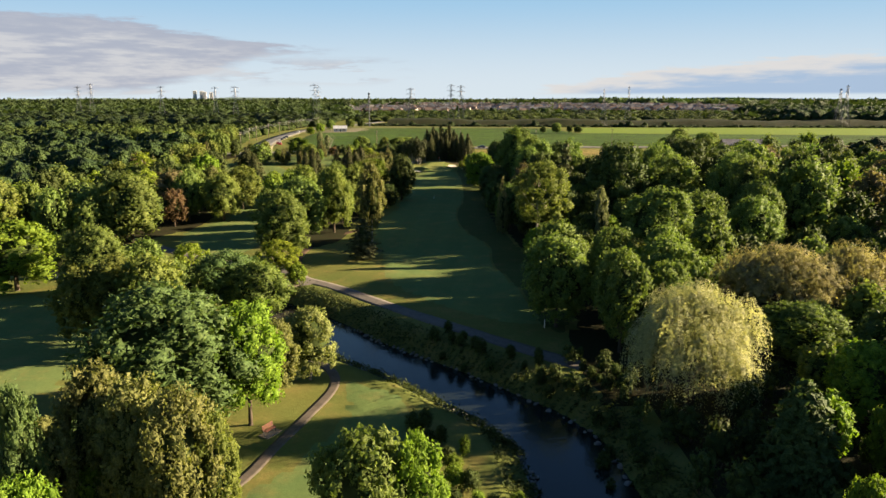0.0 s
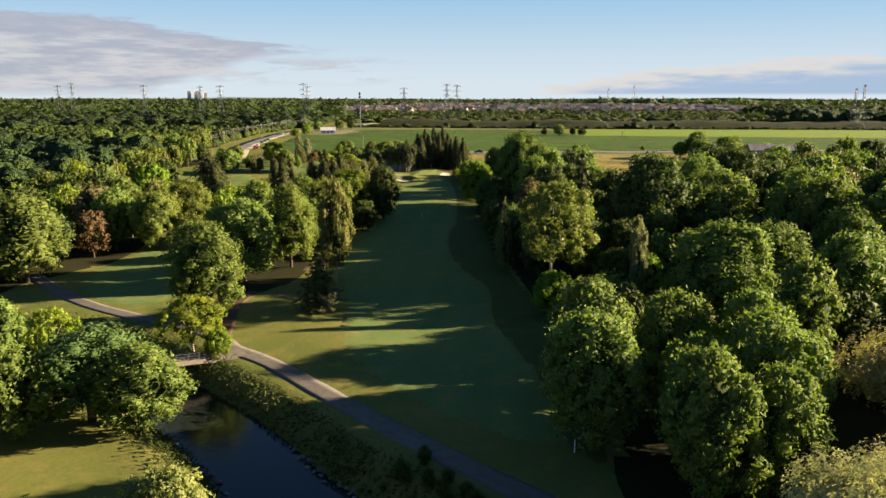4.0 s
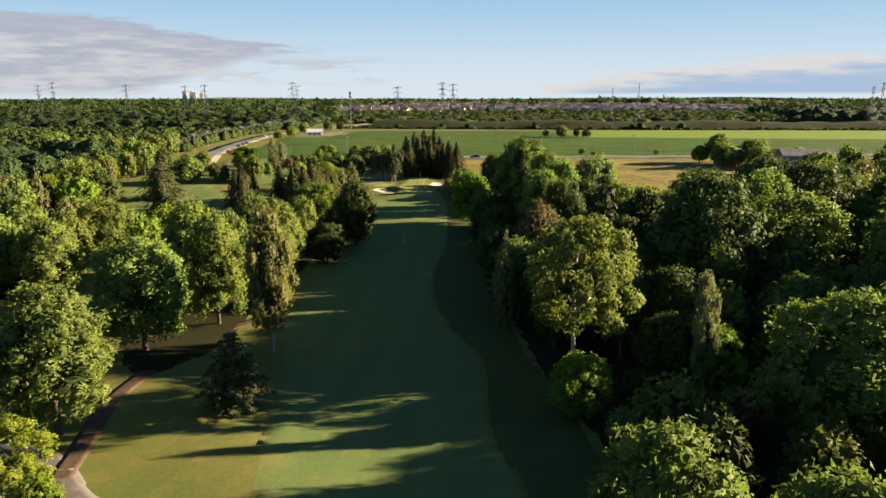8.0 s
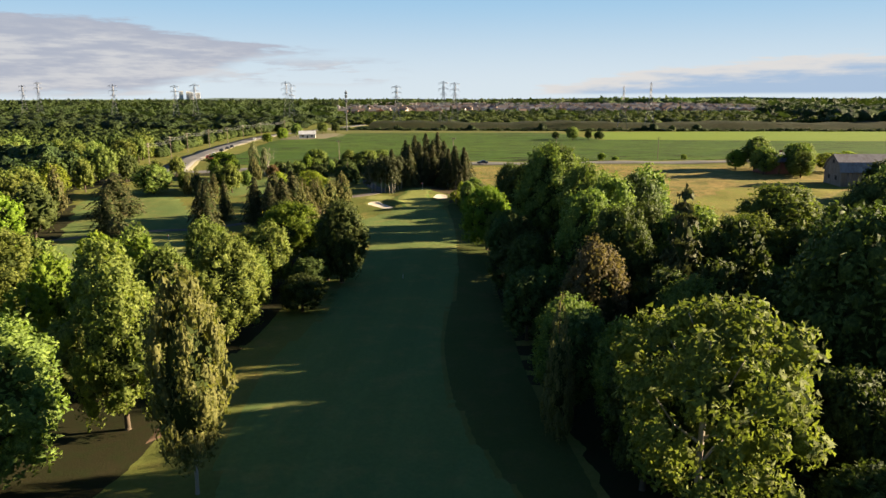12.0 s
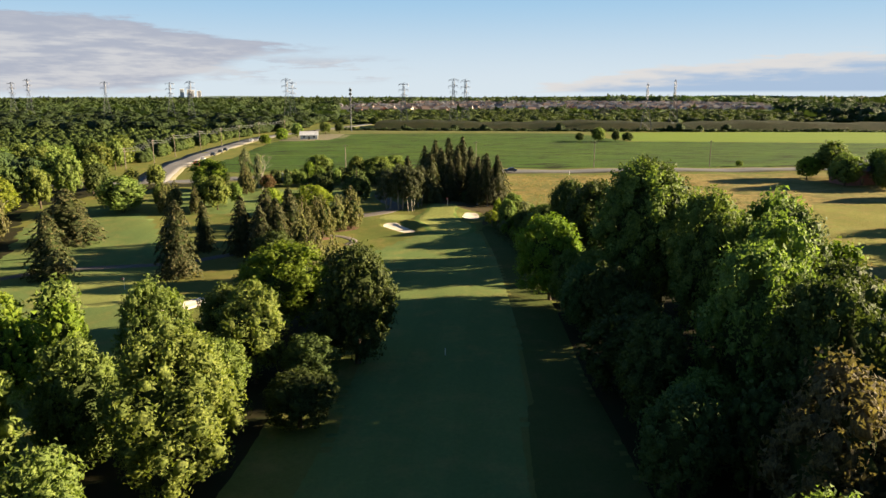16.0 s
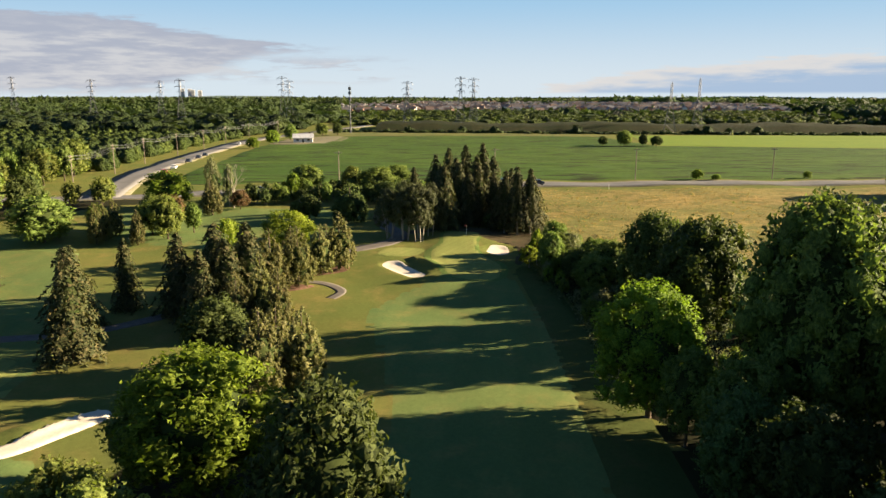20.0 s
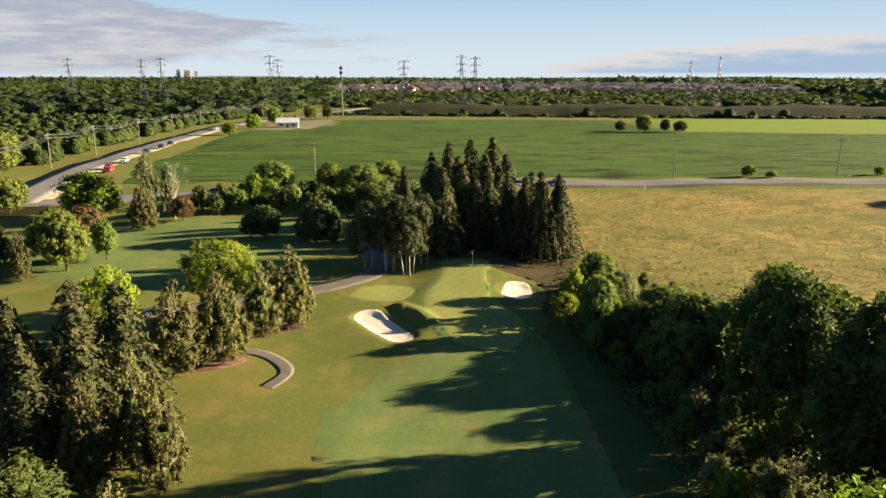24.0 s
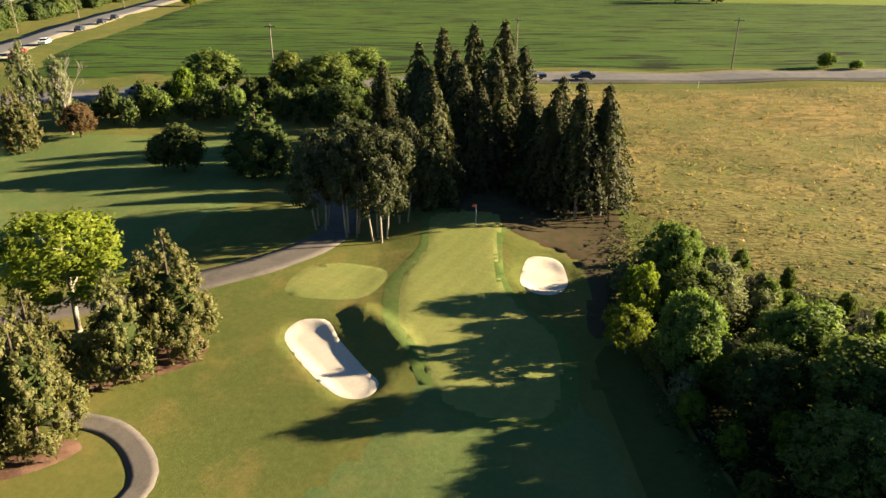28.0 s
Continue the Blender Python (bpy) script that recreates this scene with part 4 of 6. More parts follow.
def words_name(kind):
    return {"maple": "maple_tree", "willow": "willow_tree", "wlow": "willow_tree", "spruce": "spruce_tree", "mast": "spruce_tree", "conifer": "conifer_tree", "cedar": "cedar_tree", "cone": "cedar_tree", "pine": "pine_tree", "poplar": "poplar_tree", "shrub": "shrub", "weed": "shrub", "greyleaf": "shrub", "lime": "linden_tree", "olive": "elm_tree", "dark": "oak_tree", "yellow": "ash_tree", "pale": "birch_tree"}.get(kind, "broadleaf_tree")


def bare_tree(x, y, h, w, seed):
    """A dead tree: white bark, forked bare limbs and twigs."""
    rng = random.Random(seed)
    bm = bmesh.new()

    def grow(p, way, length, r, depth):
        q = p + way * length
        tube(bm, p, q, r, r * 0.6, 6 if depth > 1 else 4)
        if depth == 0:
            return
        for k in range(3 if depth > 1 else 4):
            turn = Vector((rng.uniform(-1, 1), rng.uniform(-1, 1), rng.uniform(0.2, 1.0))).normalized()
            grow(p.lerp(q, rng.uniform(0.55, 1.0)), (way * 0.55 + turn * 0.75).normalized(), length * rng.uniform(0.5, 0.75), r * 0.5, depth - 1)

    grow(Vector((0, 0, -0.3)), Vector((0.05, 0.03, 1)).normalized(), h * 0.42, 0.2, 4)
    base = new("dead_tree", None)
    base.matrix_world = pose(x, y, gz(x, y), 0, 0, seed * 50)
    part("trunk", bm_mesh("trunk", bm, M_PALE_BARK), base)
    tagged(base, "dead tree with bare white limbs", "tree")
    PLANTED.append((x, y, w, h))


# trees and shrubs that stand where the camera passes
plant("bluegreen", -27.0, 66.0, 17.2, 16.0)
plant("pale", -27.6, 52.5, 14.0, 5.6)
plant("pale", -23.6, 50.5, 14.0, 5.5)
plant("pale", -19.2, 48.2, 14.0, 5.6)
plant("olive", -17.6, 49.6, 12.0, 4.0)
plant("pale", -29.1, 47.3, 12.0, 5.1)
plant("lime", -26.4, 41.0, 11.0, 4.6)
plant("bluegreen", -29.6, 46.1, 15.0, 4.1)
plant("lime", -26.8, 49.1, 7.0, 3.4)
plant("olive", -45.8, 97.1, 13.0, 9.4)
plant("olive", -49.5, 95.0, 12.0, 6.8)
plant("olive", -39.4, 93.2, 14.0, 8.1)
plant("lime", -20.4, 70.6, 13.6, 8.0)
plant("pale", -16.4, 83.5, 9.6, 6.0)
plant("pale", -19.4, 79.5, 9.0, 4.6)
plant("bluegreen", -35.0, 110.5, 10.8, 13.0)
plant("maple", -29.3, 109.0, 9.8, 10.5)
plant("maple", -41.0, 106.5, 10.0, 8.0)
plant("yellow", -30.8, 130.3, 9.2, 8.5)
plant("yellow", -42.8, 118.5, 10.1, 6.5)
plant("maple", -5.5, 44.6, 13.0, 6.9)
plant("lime", -1.7, 45.5, 12.0, 4.4)
plant("lime", -76.5, 124.6, 13.0, 14.9)
plant("maple", -60.3, 119.9, 13.0, 11.7)
plant("maple", -73.9, 167.6, 17.0, 14.4)
plant("plum", -71.3, 188.0, 10.2, 8.3)
plant("cedar", -71.1, 222.8, 12.8, 8.8)
plant("maple", -69.7, 195.2, 14.3, 9.8)
plant("olive", -60.9, 216.1, 13.9, 9.7)
plant("maple", -33.0, 143.4, 15.8, 12.7)
plant("maple", -33.9, 167.5, 15.9, 13.5)
plant("olive", -27.7, 179.5, 17.5, 8.5)
plant("pale", -16.9, 167.6, 19.6, 5.9)
plant("olive", -24.9, 206.5, 15.7, 9.0)
plant("olive", -64.3, 208.1, 13.0, 8.2)
plant("maple", -71.6, 208.1, 13.0, 8.4)
plant("maple", -76.7, 216.3, 14.0, 9.8)
plant("olive", -24.5, 229.7, 12.4, 7.1)
plant("lime", -24.6, 247.3, 12.8, 12.4)
plant("dark", -13.7, 236.3, 15.2, 9.6)
plant("pine", -17.0, 149.5, 8.9, 8.0)
plant("maple", -33.5, 224.3, 14.3, 7.7)
plant("maple", -85.5, 337.0, 9.6, 13.0)
plant("spruce", -50.4, 278.2, 14.0, 5.8)
plant("spruce", -55.2, 289.0, 11.4, 4.6)
plant("spruce", -83.0, 303.8, 12.0, 10.0)
plant("spruce", -72.9, 277.6, 12.0, 6.3)
plant("dark", -32.0, 273.9, 9.0, 8.4)
plant("cedar", -33.2, 306.4, 10.2, 7.4)
plant("cedar", -29.6, 309.2, 10.0, 5.6)
plant("cedar", -27.3, 316.8, 8.8, 5.2)
plant("cedar", -24.5, 319.8, 10.2, 6.2)
plant("cedar", -31.6, 314.0, 8.6, 5.6)
plant("cedar", -27.0, 321.5, 7.8, 5.0)
plant("yellow", -33.6, 323.0, 10.0, 10.5)
plant("yellow", -39.2, 304.8, 12.0, 6.4)
plant("spruce", -33.5, 294.6, 14.0, 5.6)
plant("spruce", -38.6, 297.2, 13.2, 5.6)
plant("spruce", -35.2, 290.4, 12.6, 5.4)
plant("spruce", -40.6, 301.5, 11.5, 4.2)
plant("spruce", -43.5, 295.5, 12.0, 5.2)
plant("spruce", -37.6, 287.0, 11.4, 5.0)
plant("cedar", -27.4, 286.0, 9.4, 5.0)
plant("cedar", -30.2, 288.6, 10.6, 5.0)
plant("cedar", -33.0, 285.6, 9.0, 4.6)
plant("spruce", -51.8, 296.8, 10.8, 3.4)
plant("cedar", -25.4, 267.2, 9.6, 6.4)
plant("cedar", -21.4, 269.8, 9.2, 5.8)
plant("cedar", -25.0, 272.6, 8.8, 5.6)
plant("lime", -75.0, 375.0, 9.8, 12.0)
plant("plum", -68.0, 359.0, 6.5, 6.5)
plant("maple", -44.5, 400.0, 8.2, 9.5)
plant("mast", 9.2, 345.6, 14.6, 5.0)
plant("mast", 11.9, 346.0, 14.2, 5.0)
plant("mast", 6.6, 347.6, 13.6, 4.6)
plant("pale", 10.1, 354.1, 9.0, 3.9)
plant("lime", -46.9, 390.5, 7.0, 4.1)
plant("maple", -24.8, 397.4, 8.0, 10.8)
plant("olive", -32.3, 401.9, 8.0, 5.7)
plant("maple", -20.3, 408.4, 7.0, 9.6)
plant("dark", -20.7, 383.0, 6.0, 7.9)
plant("cedar", -61.8, 368.4, 9.0, 6.1)
plant("olive", -66.8, 344.3, 8.0, 5.5)
plant("yellow", 10.2, 321.5, 6.5, 2.7)
plant("yellow", 8.6, 319.5, 4.0, 3.8)
plant("maple", 14.5, 328.8, 6.5, 4.9)
plant("greyleaf", 16.4, 323.8, 5.5, 5.1)
plant("greyleaf", 12.2, 317.4, 3.0, 3.8)
plant("lime", 13.6, 315.2, 3.0, 2.9)
plant("greyleaf", 14.1, 316.7, 4.0, 2.5)
plant("maple", 11.6, 315.7, 7.5, 4.7)
plant("maple", 20.2, 310.1, 7.4, 7.0)
plant("maple", 23.6, 305.0, 8.4, 7.6)
plant("maple", 17.0, 304.0, 6.8, 6.4)
plant("dark", 15.6, 312.0, 5.6, 5.6)
plant("maple", 14.0, 322.6, 5.6, 5.2)
plant("maple", 19.6, 316.5, 6.0, 6.4)
plant("lime", 10.6, 324.5, 4.6, 3.2)
plant("lime", 13.8, 263.5, 14.1, 10.6)
plant("dark", 27.6, 257.6, 23.1, 12.8)
plant("maple", 26.3, 256.1, 23.4, 13.6)
plant("wood", 21.0, 156.5, 20.3, 13.4)
plant("brown", 22.5, 196.0, 16.6, 9.5)
plant("cedar", 14.9, 176.8, 14.6, 3.8)
plant("poplar", 33.6, 149.0, 15.4, 3.8)
plant("lime", 20.0, 147.2, 7.5, 6.6)
plant("maple", 66.6, 242.9, 17.0, 19.0)
plant("maple", 19.2, 116.4, 14.4, 10.4)
plant("maple", 17.0, 103.2, 14.5, 10.0)
plant("maple", 41.4, 135.5, 17.3, 14.3)
plant("maple", 46.8, 122.7, 15.4, 9.3)
plant("maple", 67.2, 150.8, 17.5, 12.9)
plant("maple", 21.6, 118.1, 11.0, 7.3)
plant("maple", 31.0, 94.0, 13.0, 7.0)
plant("maple", 32.9, 101.7, 15.3, 11.0)
plant("willow", 27.6, 75.0, 15.0, 14.6)
plant("wlow", 48.2, 100.5, 14.3, 18.0)
plant("wlow", 60.0, 101.0, 14.0, 13.0)
plant("maple", 47.3, 89.5, 8.5, 12.2)
plant("lime", 44.1, 70.4, 9.5, 8.1)
plant("conifer", 31.4, 58.0, 10.5, 9.2)
plant("lime", 29.4, 44.4, 9.0, 3.7)
plant("dark", 31.5, 154.9, 9.0, 8.1)
plant("lime", 35.5, 150.2, 9.0, 6.3)
plant("maple", 48.7, 159.0, 13.0, 10.5)
plant("maple", 24.0, 92.6, 14.6, 8.4)
plant("maple", 25.9, 101.7, 13.0, 8.3)
plant("maple", 26.6, 111.1, 14.6, 8.2)
plant("lime", 29.6, 108.8, 12.0, 5.7)
plant("maple", 35.3, 110.0, 15.0, 9.0)
plant("yellow", 41.7, 120.0, 11.0, 6.6)
plant("pine", 34.1, 201.3, 22.0, 9.0)
plant("olive", 54.5, 228.2, 14.0, 9.0)
plant("cedar", 50.8, 237.0, 8.0, 6.4)
plant("maple", 48.6, 256.5, 10.0, 11.9)
plant("dark", 79.5, 240.4, 11.0, 15.2)
plant("dark", 31.2, 232.3, 14.0, 9.2)
plant("dark", 16.6, 227.4, 9.0, 9.3)
plant("maple", 44.4, 253.8, 19.0, 10.4)
plant("cone", -27.4, 358.8, 8.8, 8.4)
plant("dark", -36.9, 358.8, 6.2, 6.4)
plant("dark", -39.6, 359.6, 4.6, 4.2)
plant("dark", 24.0, 280.8, 16.9, 12.5)
plant("dark", 42.5, 175.0, 23.4, 17.0)
plant("maple", 55.0, 178.0, 20.5, 17.0)
plant("maple", 53.0, 146.0, 15.5, 12.0)
plant("maple", 61.0, 138.5, 15.5, 12.0)
plant("dark", 56.0, 156.0, 14.5, 11.0)
plant("olive", -38.8, 201.5, 15.4, 8.0)
plant("maple", -35.2, 211.0, 12.6, 8.0)
plant("dark", 21.6, 291.0, 16.0, 9.5)
plant("maple", 46.0, 258.0, 15.5, 11.0)
# three oaks added beside the view, only to shade the river bank
plant("dark", 52.0, 70.0, 14.0, 10.0)
plant("dark", 54.0, 59.0, 14.0, 10.0)
plant("dark", 51.0, 79.0, 11.0, 8.0)
# made taller than the low bushes here, to cast shade on the fairway
plant("maple", 29.0, 307.0, 11.5, 8.5)
plant("maple", 38.0, 313.0, 7.5, 7.0)
plant("maple", 24.0, 299.0, 8.0, 7.0)
plant("weed", -4.0, 352.0, 3.0, 4.0)
plant("weed", 4.0, 353.0, 3.5, 4.0)
plant("weed", 7.0, 349.0, 3.0, 4.0)
plant("weed", -1.0, 356.0, 3.5, 5.0)
plant("weed", -9.0, 356.0, 3.0, 4.0)
plant("maple", -29.5, 250.0, 9.0, 8.0)
plant("dark", -16.5, 238.0, 7.0, 8.0)
plant("dark", -18.0, 228.0, 6.5, 7.0)
plant("dark", -17.5, 219.0, 6.0, 7.0)
plant("clump", -17.3, 342.2, 10.5, 7.5)
plant("clump", -14.0, 340.5, 12.2, 7.5)
plant("clump", -11.2, 339.5, 11.5, 7.5)
plant("clump", -9.0, 343.5, 11.0, 6.5)
plant("spruce", -8.4, 371.0, 14.5, 5.0)
plant("spruce", -5.0, 374.0, 16.0, 5.0)
plant("spruce", -1.0, 371.0, 17.0, 5.2)
plant("spruce", 3.5, 372.0, 17.0, 5.4)
plant("spruce", -13.5, 379.0, 10.5, 4.0)
plant("spruce", -3.2, 367.0, 14.5, 4.8)
plant("spruce", 1.2, 366.0, 15.0, 5.0)
plant("spruce", 5.8, 368.0, 14.5, 5.0)
plant("spruce", -6.6, 365.0, 12.5, 4.8)
plant("spruce", 3.4, 362.0, 13.5, 4.8)
plant("spruce", 9.0, 356.0, 13.0, 4.8)
plant("spruce", -0.6, 355.0, 12.5, 4.6)
plant("spruce", -6.1, 348.0, 14.0, 5.2)
plant("spruce", 1.5, 359.0, 14.0, 5.0)
plant("spruce", 5.0, 357.0, 12.0, 5.0)
plant("spruce", -2.6, 361.0, 14.0, 5.0)
plant("spruce", 13.0, 349.5, 12.0, 5.0)
plant("spruce", 6.5, 351.0, 11.0, 4.5)
plant("poplar", -63.5, 375.5, 13.5, 5.0)
plant("poplar", -60.5, 378.0, 11.0, 4.0)
plant("plum", -56.8, 374.5, 5.0, 5.0)
plant("maple", 30.0, 240.0, 21.0, 11.0)
plant("maple", 70.0, 225.0, 17.0, 14.0)
plant("maple", 124.5, 379.0, 11.0, 11.0)
plant("maple", 135.5, 373.0, 10.0, 10.0)
plant("maple", 129.0, 396.0, 13.0, 13.0)
plant("maple", 138.0, 381.0, 12.0, 12.0)
plant("lime", 121.0, 396.0, 8.0, 9.0)
plant("yellow", 150.0, 383.0, 8.0, 10.0)
plant("yellow", 160.0, 388.0, 8.0, 10.0)
plant("maple", 145.0, 392.0, 11.0, 11.0)
plant("shrub", 74.5, 425.5, 3.6, 3.6)
plant("shrub", 80.0, 424.0, 2.0, 3.0)
plant("shrub", 112.0, 430.0, 2.6, 3.0)
plant("maple", 92.3, 591.0, 9.0, 10.0)
plant("dark", 82.3, 598.0, 5.5, 6.0)
plant("dark", 103.5, 594.0, 6.5, 5.5)
plant("dark", 109.5, 590.0, 6.0, 7.0)
plant("maple", -99.0, 640.0, 10.0, 9.0)
plant("dark", -79.0, 700.0, 9.0, 8.0)
plant("lime", -103.0, 610.0, 8.0, 8.0)
plant("lime", -104.0, 570.0, 6.0, 7.0)
plant("maple", -88.0, 690.0, 9.0, 9.0)
plant("lime", -27.0, 128.8, 4.0, 3.6)


def fill(region, kinds, spacing, h_lo, h_hi, seed, far=False, keep_off=(), group="", clear=0.42):
    """Trees scattered through a wood, clear of those already standing and of the open ground."""
    rng = random.Random(seed)
    lo, hi = np.min(region, 0), np.max(region, 0)
    y = lo[1]
    while y < hi[1]:
        x = lo[0] + rng.uniform(0, spacing)
        while x < hi[0]:
            px, py = x + rng.uniform(-0.35, 0.35) * spacing, y + rng.uniform(-0.35, 0.35) * spacing
            h = rng.uniform(h_lo, h_hi)
            w = min(h * rng.uniform(0.55, 0.8), spacing * 1.45)
            kind = rng.choice(kinds)
            if kind in ("cedar", "spruce"):
                w *= 0.7 if kind == "cedar" else 0.5
            x += spacing
            if not inside(np.array([px]), np.array([py]), region)[0]:
                continue
            if any(inside(np.array([px]), np.array([py]), p)[0] for p in keep_off):
                continue
            if any((px - a) ** 2 + (py - b) ** 2 < (clear * (w + c)) ** 2 for a, b, c, d in PLANTED):
                continue
            plant(kind, px, py, h, w, far, "", group)
        y += spacing * 0.9


OPEN = (FAIRWAY, LEFT_FAIRWAY, LAWN, MEADOW, NORTH_LAWN, BANK_LAWN)
GAP = ((18, 136), (40, 138), (40, 157), (18, 154))
EAST = ((42, 165), (43, 262), (82, 250), (90, 180), (92, 150), (60, 160))
EAST_EDGE = ((40, 236), (40, 266), (90, 266), (90, 226))
WILLOW_SIDE = ((39, 83), (52, 84), (52, 97), (40, 96))
DEEP = ("maple", "dark", "dark", "maple", "bluegreen")
MIXED = ("maple", "maple", "maple", "maple", "dark", "dark", "dark", "lime", "olive", "brown")
fill(((18, 156), (16, 180), (14, 202), (42, 202), (42, 160), (30, 152)), DEEP, 6.2, 11, 15, 10, False, OPEN, "trees of the riverside wood", 0.36)
fill(((21, 202), (20, 250), (22, 262), (42, 262), (42, 202)), DEEP, 7.6, 17, 21, 30, False, OPEN, "trees of the riverside wood", 0.32)
fill(((14, 200), (13, 250), (15, 262), (22, 262), (21, 202)), DEEP, 5.6, 8, 13, 31, False, OPEN, "trees of the riverside wood", 0.34)
fill(((20, 104), (23, 140), (20, 165), (17, 195), (16, 235), (17, 258), (40, 262), (60, 262), (82, 250), (90, 180), (90, 60), (46, 40), (34, 58), (40, 84), (26, 92)), MIXED, 7.4, 7.5, 11.5, 11, True, OPEN + (EAST, GAP, WILLOW_SIDE), "trees of the riverside wood")
fill(GAP, MIXED, 5.5, 4, 7, 8, True, OPEN, "trees of the riverside wood")
LOW_EAST = ((40, 194), (40, 242), (57, 242), (53, 194))
fill(LOW_EAST, ("maple", "dark", "olive", "lime"), 6.0, 5.5, 9.0, 35, True, OPEN, "trees of the riverside wood", 0.34)
fill(EAST, DEEP, 11.5, 20, 24, 9, False, OPEN + (EAST_EDGE, LOW_EAST), "trees of the riverside wood", 0.32)
fill(EAST, MIXED, 7.8, 12, 16, 29, True, OPEN + (EAST_EDGE, LOW_EAST), "trees of the riverside wood", 0.34)
fill(((90, 250), (102, 268), (128, 322), (176, 338), (176, 40), (90, 40)), MIXED, 10.5, 11, 17, 12, True, OPEN, "trees of the riverside wood")
fill(DIVIDER, ("maple", "olive", "dark", "maple"), 8.5, 9, 14, 13, False, OPEN + (((-42, 250), (-14, 250), (-14, 272), (-42, 272)),), "belt of trees between the fairways")
fill(((-72, 172), (-68, 200), (-76, 245), (-92, 296), (-110, 335), (-98, 366), (-120, 378), (-120, 130), (-92, 140)), MIXED + ("olive", "cedar", "yellow"), 9.0, 9, 15, 14, True, OPEN, "trees of the western wood")
fill(((-62, 192), (-47, 192), (-43, 212), (-44, 240), (-60, 244), (-66, 220)), ("olive", "maple", "lime", "yellow", "maple"), 8.6, 9.5, 13.5, 36, True, (), "trees of the western wood")
fill(((-60, 104), (-44, 100), (-34, 104), (-40, 120), (-60, 128)), ("olive", "maple", "lime"), 8.0, 8, 12, 16, False, OPEN)
fill(((-50, 40), (-32, 40), (-28, 56), (-36, 62), (-46, 60)), ("olive", "maple", "bluegreen"), 6.5, 7, 9.5, 17, False, ())
fill(((-60, 380), (-18, 380), (0, 376), (2, 398), (-30, 400), (-58, 392)), ("dark", "weed", "weed", "maple"), 3.6, 3, 5.5, 18, True, (), "", 0.28)
fill(((-86, 328), (-64, 334), (-56, 342), (-62, 352), (-86, 348)), ("cedar", "cedar", "maple", "olive"), 6.5, 6.5, 9.5, 19, False, ())
fill(((-175, 388), (-118, 392), (-126, 446), (-150, 452), (-182, 430)), ("maple", "dark", "olive", "maple"), 9.5, 9, 13, 33, True, (), "trees of the western wood")
fill(((-112, 372), (-84, 376), (-90, 386), (-112, 384)), ("maple", "dark", "olive"), 7.5, 6, 9, 34, True, (), "trees of the western wood")
fill(((14, 268), (13, 300), (10, 316), (9, 330), (16, 338), (22, 332), (34, 320), (26, 300)), ("greyleaf", "shrub", "maple", "greyleaf"), 3.2, 2.0, 4.0, 20, False, (), "", 0.3)
fill(((-4, 98), (10, 84), (18, 76), (24, 84), (14, 88), (0, 102)), ("weed",), 3.0, 1.2, 2.6, 21, False, (), "", 0.3)
fill(((-5, 74), (2, 66), (7, 56), (2, 48), (-2, 60)), ("weed", "weed", "shrub"), 3.0, 1.4, 2.8, 22, False, (), "", 0.3)


fill(((20, 46), (30, 42), (48, 48), (46, 84), (38, 80), (24, 78)), ("weed", "weed", "dark"), 4.5, 2.5, 5.5, 23, True, (), "", 0.3)
fill(((16, 60), (20, 60), (26, 82), (34, 92), (18, 94), (14, 84)), ("weed",), 3.4, 1.5, 3.2, 24, True, (), "", 0.3)


fill(((15, 268), (13, 300), (30, 302), (30, 266)), ("greyleaf", "greyleaf", "shrub"), 3.4, 1.6, 2.8, 25, True, (), "", 0.3)
fill(((30, 264), (30, 304), (46, 304), (60, 290), (64, 270)), ("greyleaf", "maple", "shrub"), 4.6, 3.5, 5.5, 26, True, (MEADOW,), "", 0.3)


# ---- far woods ----
def far_trees(name, spots, material, label, category, seed, leaves=26, conic=False):
    """Trees too far off to count, as one mass of small crowns."""
    rng = np.random.default_rng(seed)
    pos, nrm, size = [], [], []
    vs, fs, ns, base = [], [], [], 0
    for x, y, h, w in spots:
        z = gz(x, y) - 0.5
        if conic:
            u = rng.uniform(0, 1, leaves)
            a = rng.uniform(0, 2 * math.pi, leaves)
            r = 0.5 * w * (1 - u ** 1.6) * rng.uniform(0.8, 1.1, leaves)
            p = np.stack([x + r * np.cos(a), y + r * np.sin(a), z + h * (0.1 + 0.9 * u)], 1)
            n = np.stack([np.cos(a), np.sin(a), np.full(leaves, 0.6)], 1)
        else:
            n = rng.normal(size=(leaves, 3))
            n[:, 2] = np.abs(n[:, 2]) * 0.9 + 0.05
            n /= np.linalg.norm(n, axis=1)[:, None]
            p = np.array([x, y, z + h * 0.35]) + n * np.array([w * 0.5, w * 0.5, h * 0.56]) * rng.uniform(0.78, 1.1, leaves)[:, None]
        n = n / np.linalg.norm(n, axis=1)[:, None]
        v, f, sn = leaf_quads(rng, p, n, w * 0.135 * (26 / leaves) ** 0.5, 0.5, 0.8, 0.5, 0.0, 0.7)
        vs.append(v)
        fs += (f + base).tolist()
        ns.append(sn)
        base += len(v)
        c, cf, cn = core_ball(rng, (x, y, z + h * 0.42), (w * 0.47, w * 0.47, h * (0.5 if not conic else 0.54)), 4, 7)
        vs.append(c)
        fs += (cf + base).tolist()
        ns.append(cn)
        base += len(c)
    me = mesh_of(name, np.concatenate(vs), fs, material, True, np.concatenate(ns))
    return tagged(new(name, me), label, category, kind="stuff")


